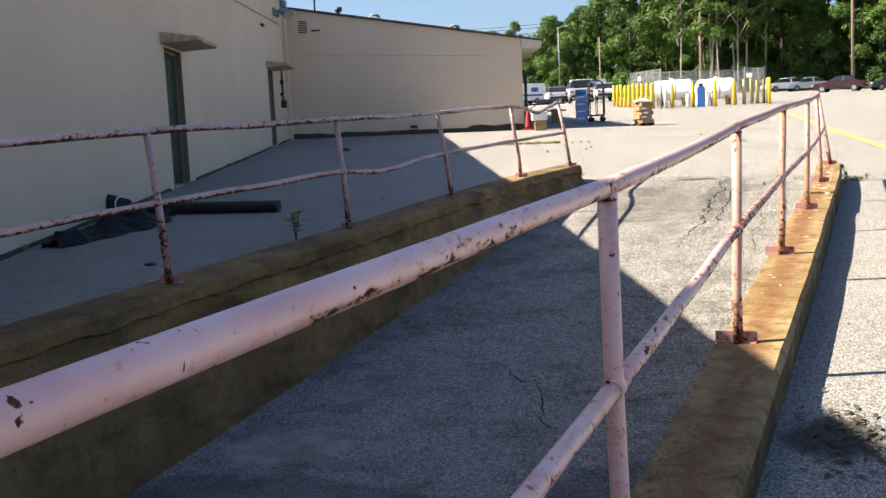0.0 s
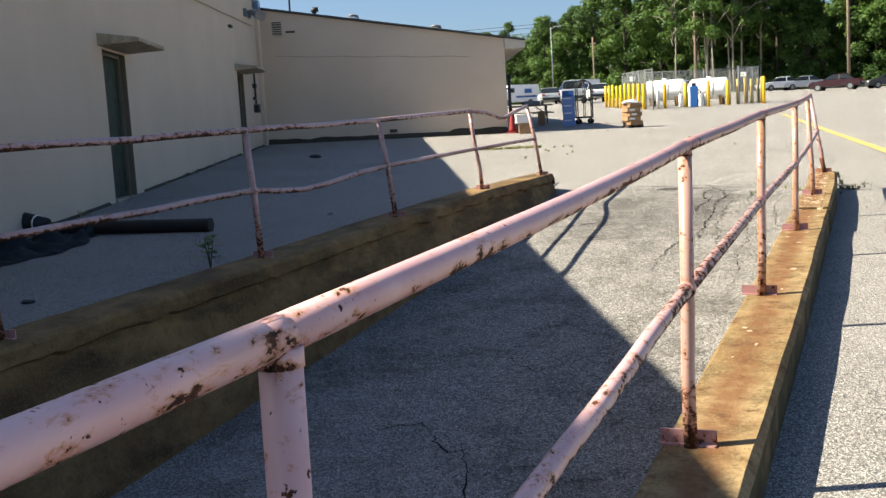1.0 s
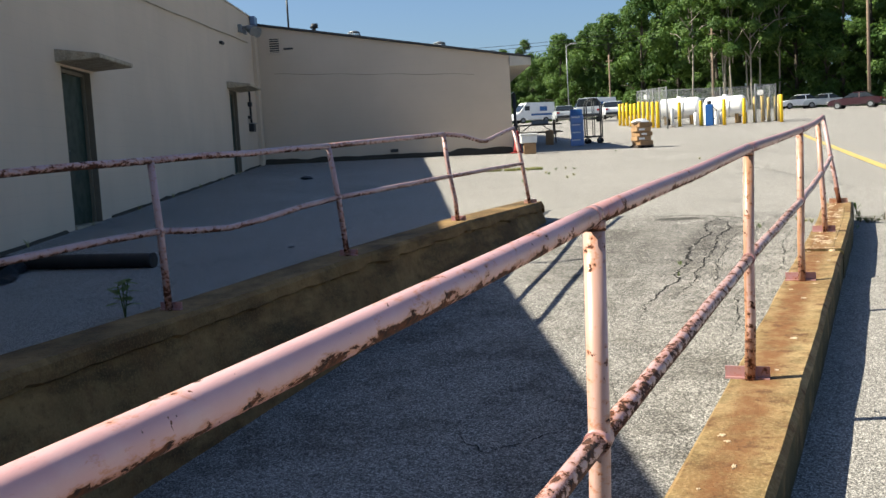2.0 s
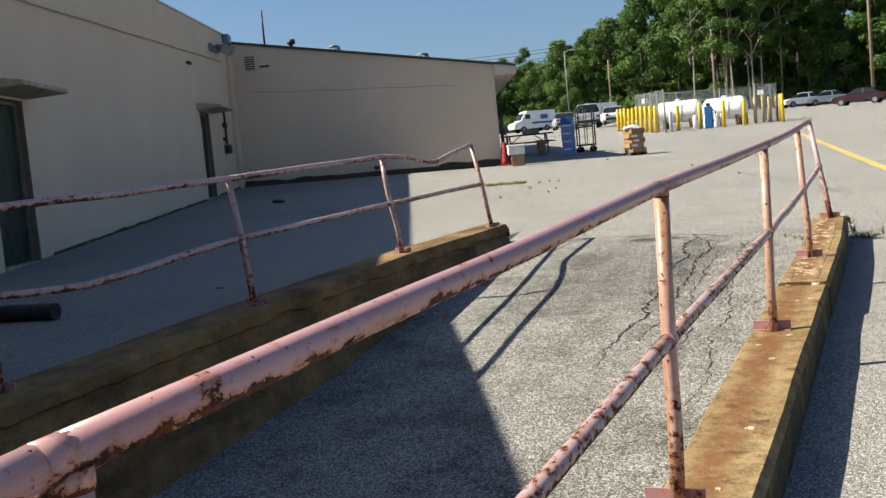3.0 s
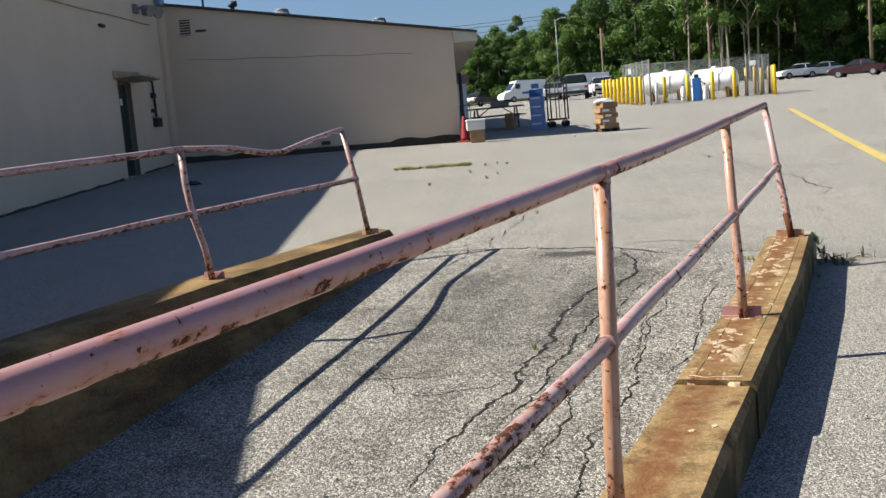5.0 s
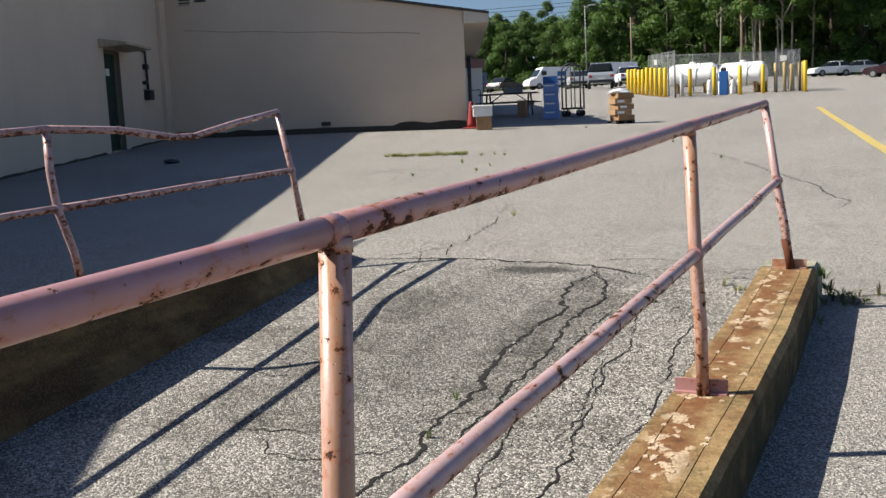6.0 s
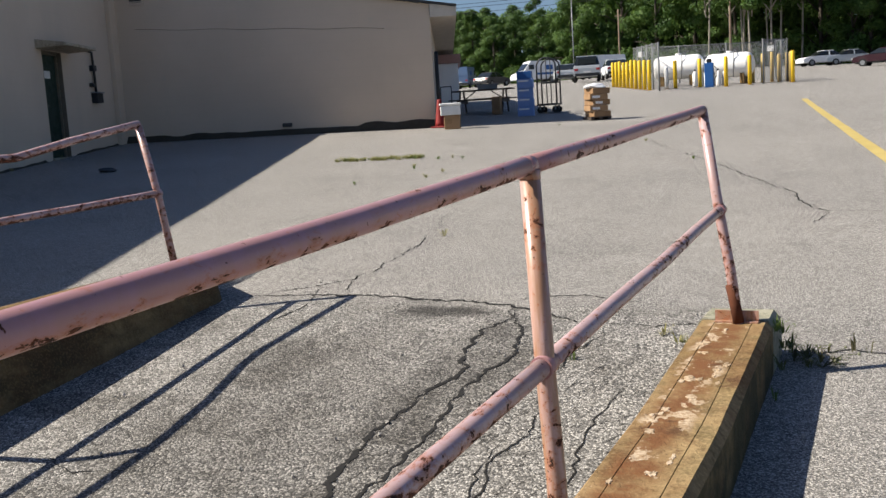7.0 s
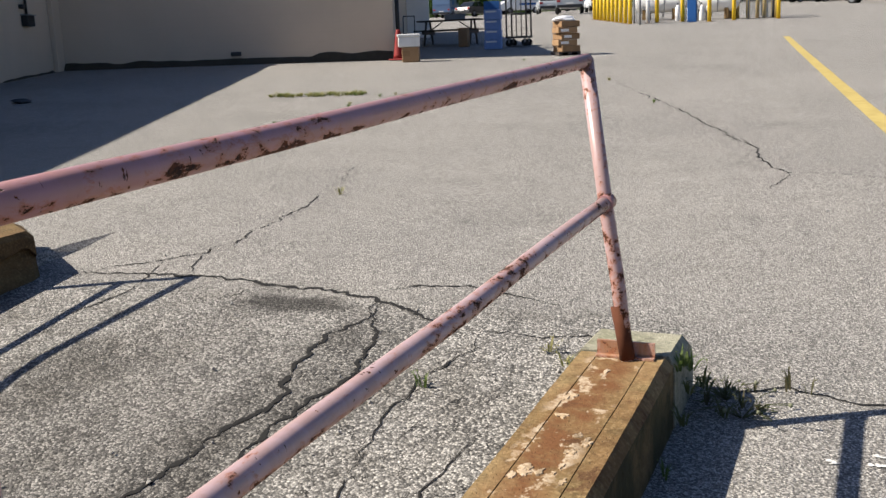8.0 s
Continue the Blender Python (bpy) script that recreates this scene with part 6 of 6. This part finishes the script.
def seed_weed(x, y, seed):
    """A straggling plant with pale round seed heads."""
    rnd = random.Random(seed)
    t = thing("seed_weed", "straggling weed with pale round seed heads beside the kerb", "weed", m=pose(x, y, surface_z(x, y)))
    bm = bmesh.new()
    for k in range(18):
        a, L = rnd.uniform(0, 6.283), rnd.uniform(0.05, 0.15)
        p = Vector((math.cos(a) * L, math.sin(a) * L * 0.8, rnd.uniform(0.02, 0.075)))
        add_tube(bm, [(0, 0, 0), p * 0.55 + Vector((0, 0, 0.02)), p], 0.0012, 4)
        for j in range(3):
            q = p * rnd.uniform(0.3, 0.9)
            d = Vector((rnd.uniform(-1, 1), rnd.uniform(-1, 1), rnd.uniform(0, 0.6))) * 0.018
            e = Vector((-d.y, d.x, 0)) * 0.3
            bm.faces.new([bm.verts.new(u) for u in (q, q + d * 0.5 + e, q + d, q + d * 0.5 - e)])
        if k % 2 == 0:
            mm = Matrix.Translation(p)
            hb = bmesh.new()
            bmesh.ops.create_icosphere(hb, subdivisions=1, radius=rnd.uniform(0.005, 0.009), matrix=mm)
            part("seed_head", hb, SEEDHEAD, t, "pale green seed head")
    part("stalk", bm, SCRUB, t)


seed_weed(0.03, 12.80, 7)
seed_weed(-0.03, 12.92, 8)
for _k, (_y, _z) in enumerate(((12.68, 0.075), (12.74, 0.07), (12.80, 0.04), (12.71, 0.0), (12.60, -0.06), (12.86, -0.03))):
    weed(-0.125 + 0.006 * _k, _y, 0.06, 9, WEED if _k < 3 else SCRUB, "green weed rooted in the kerb's mossy end", 140 + _k, 0.9, z=_z)
weed(-0.10, 12.35, 0.06, 5, WEED, GREEN_W, 50)
weed(-0.47, 8.95, 0.10, 10, WEED, GREEN_W, 51)
weed(-0.52, 10.0, 0.06, 7, WEED, GREEN_W, 52)
weed(-2.9, 15.62, 0.08, 8, DRYWEED, DRY_W, 53)
_rnd = random.Random(160)
for _k in range(120):
    _f = _rnd.random()
    weed(-7.45 + 1.25 * _f, 21.72 + 0.42 * _f + _rnd.gauss(0, 0.09), _rnd.uniform(0.035, 0.075), 12, WEED if _k % 6 == 0 else DRYWEED, GREEN_W if _k % 6 == 0 else DRY_W, 160 + _k, 1.3)
for _k, (_x, _y) in enumerate(((-5.85, 21.9), (-5.7, 22.1), (-5.5, 22.0), (-5.75, 20.9), (-5.6, 20.6), (-5.0, 20.2), (-5.55, 18.9), (-4.95, 19.6), (-6.3, 29.0), (-3.4, 24.5), (-2.1, 21.5))):
    weed(_x, _y, 0.055, 16, DRYWEED if _k % 2 else WEED, DRY_W if _k % 2 else GREEN_W, 90 + _k, 1.4)
for _k in range(9):
    _p = at_b(U1 + 0.08, 9 + 2.2 * _k, 0)
    weed(_p.x, _p.y, 0.10, 6, DRYWEED, DRY_W, 120 + _k, 0.7)


# pale mortar scabs on the kerb's top
def build_flakes():
    rnd = random.Random(21)
    host = thing("mortar_patches", "pale broken mortar patches on the kerb's top", "mortar patches")
    for k in range(64):
        y = rnd.uniform(9.75, 12.55) if k < 52 else rnd.uniform(5.0, 9.3)
        x = kerb_mid_r(y) + rnd.choice((-0.07, -0.05, 0.03, 0.0, 0.05)) + rnd.uniform(-0.015, 0.015)
        rx, ry = rnd.uniform(0.006, 0.020), rnd.uniform(0.008, 0.026)
        bm = bmesh.new()
        n = 32
        ring, inner = [], []
        z = kerb_top_r(y) - (0.018 if y < 9.58 else 0)
        for j in range(n):
            a = 2 * math.pi * j / n
            f = max(0.25, 0.9 + 0.7 * noise.noise(Vector((math.cos(a) * 1.5 + k * 3.3, math.sin(a) * 1.5, k))) + 0.45 * noise.noise(Vector((math.cos(a) * 5 + k, math.sin(a) * 5, 7))) + rnd.uniform(-0.10, 0.10))
            yy = ry * f * math.sin(a)
            zz = kerb_top_r(y + yy) - kerb_top_r(y)
            ring.append(bm.verts.new((x + rx * f * math.cos(a), y + yy, z + zz - 0.004)))
            inner.append(bm.verts.new((x + rx * f * 0.8 * math.cos(a), y + yy * 0.8, z + zz * 0.8 + 0.0022)))
        for j in range(n):
            bm.faces.new((ring[j], ring[(j + 1) % n], inner[(j + 1) % n], inner[j]))
        bm.faces.new(inner)
        part("mortar_patch", bm, PALE, host)
    # broken mortar where the kerb's two lengths meet
    bm = bmesh.new()
    n = 26
    rows = []
    for k in range(n + 1):
        x = kerb_mid_r(9.59) - 0.095 + 0.18 * k / n
        a, b = (0.017 + 0.03 * noise.noise(Vector((x * 22, q, 0))) for q in (1.5, 8.5))
        z = kerb_top_r(9.59)
        rows.append([bm.verts.new(q) for q in ((x, 9.59 - a, z - 0.022), (x, 9.585 - a * 0.5, z - 0.006), (x, 9.60, z - 0.003), (x, 9.60 + b, z + 0.002))])
    for p, q in zip(rows, rows[1:]):
        for k in range(3):
            bm.faces.new((p[k], p[k + 1], q[k + 1], q[k]))
    part("mortar_seam", bm, PALE, host)


build_flakes()


# litter and leaves in the shade beside the kerb, small stones on the ramp
def build_litter():
    rnd = random.Random(31)
    bm = bmesh.new()
    for k in range(260):
        x, y = rnd.gauss(-0.02, 0.09), rnd.gauss(3.55, 0.16)
        if x < -0.19:
            continue
        a, s = rnd.uniform(0, 6.28), rnd.uniform(0.006, 0.03)
        z = surface_z(x, y) + 0.004 + rnd.uniform(0, 0.03) * max(0, 1 - abs(y - 3.55) * 4)
        d = Vector((math.cos(a), math.sin(a), rnd.uniform(-0.3, 0.3))) * s
        e = Vector((-math.sin(a), math.cos(a), rnd.uniform(-0.3, 0.3))) * s * 0.4
        p = Vector((x, y, z + 0.006))
        bm.faces.new([bm.verts.new(q) for q in (p - d, p + e, p + d, p - e)])
    tagged(ob_of("leaf_litter", bm, BARK), "dark heap of dead leaves beside the kerb", "leaf litter", kind="stuff")
    bm = bmesh.new()
    for k in range(420):
        if k < 280:
            x, y = rnd.uniform(-3.2, -0.5), rnd.uniform(2.5, 14)
        else:
            x, y = rnd.uniform(-0.1, 1.6), rnd.uniform(2, 16)
        s = rnd.uniform(0.004, 0.011)
        m = pose(x, y, surface_z(x, y) + s * 0.4 + 0.004, rnd.uniform(0, 90), rnd.uniform(0, 90), rnd.uniform(0, 360))
        v = [bm.verts.new(m @ Vector(q)) for q in ((s, 0, 0), (-s, 0, 0), (0, s, 0), (0, -s, 0), (0, 0, s * 0.7), (0, 0, -s * 0.7))]
        for f in ((0, 2, 4), (2, 1, 4), (1, 3, 4), (3, 0, 4), (2, 0, 5), (1, 2, 5), (3, 1, 5), (0, 3, 5)):
            bm.faces.new([v[i] for i in f])
    tagged(ob_of("loose_gravel", bm, GRAVEL), "loose pale gravel scattered on the asphalt", "gravel", kind="stuff")


build_litter()
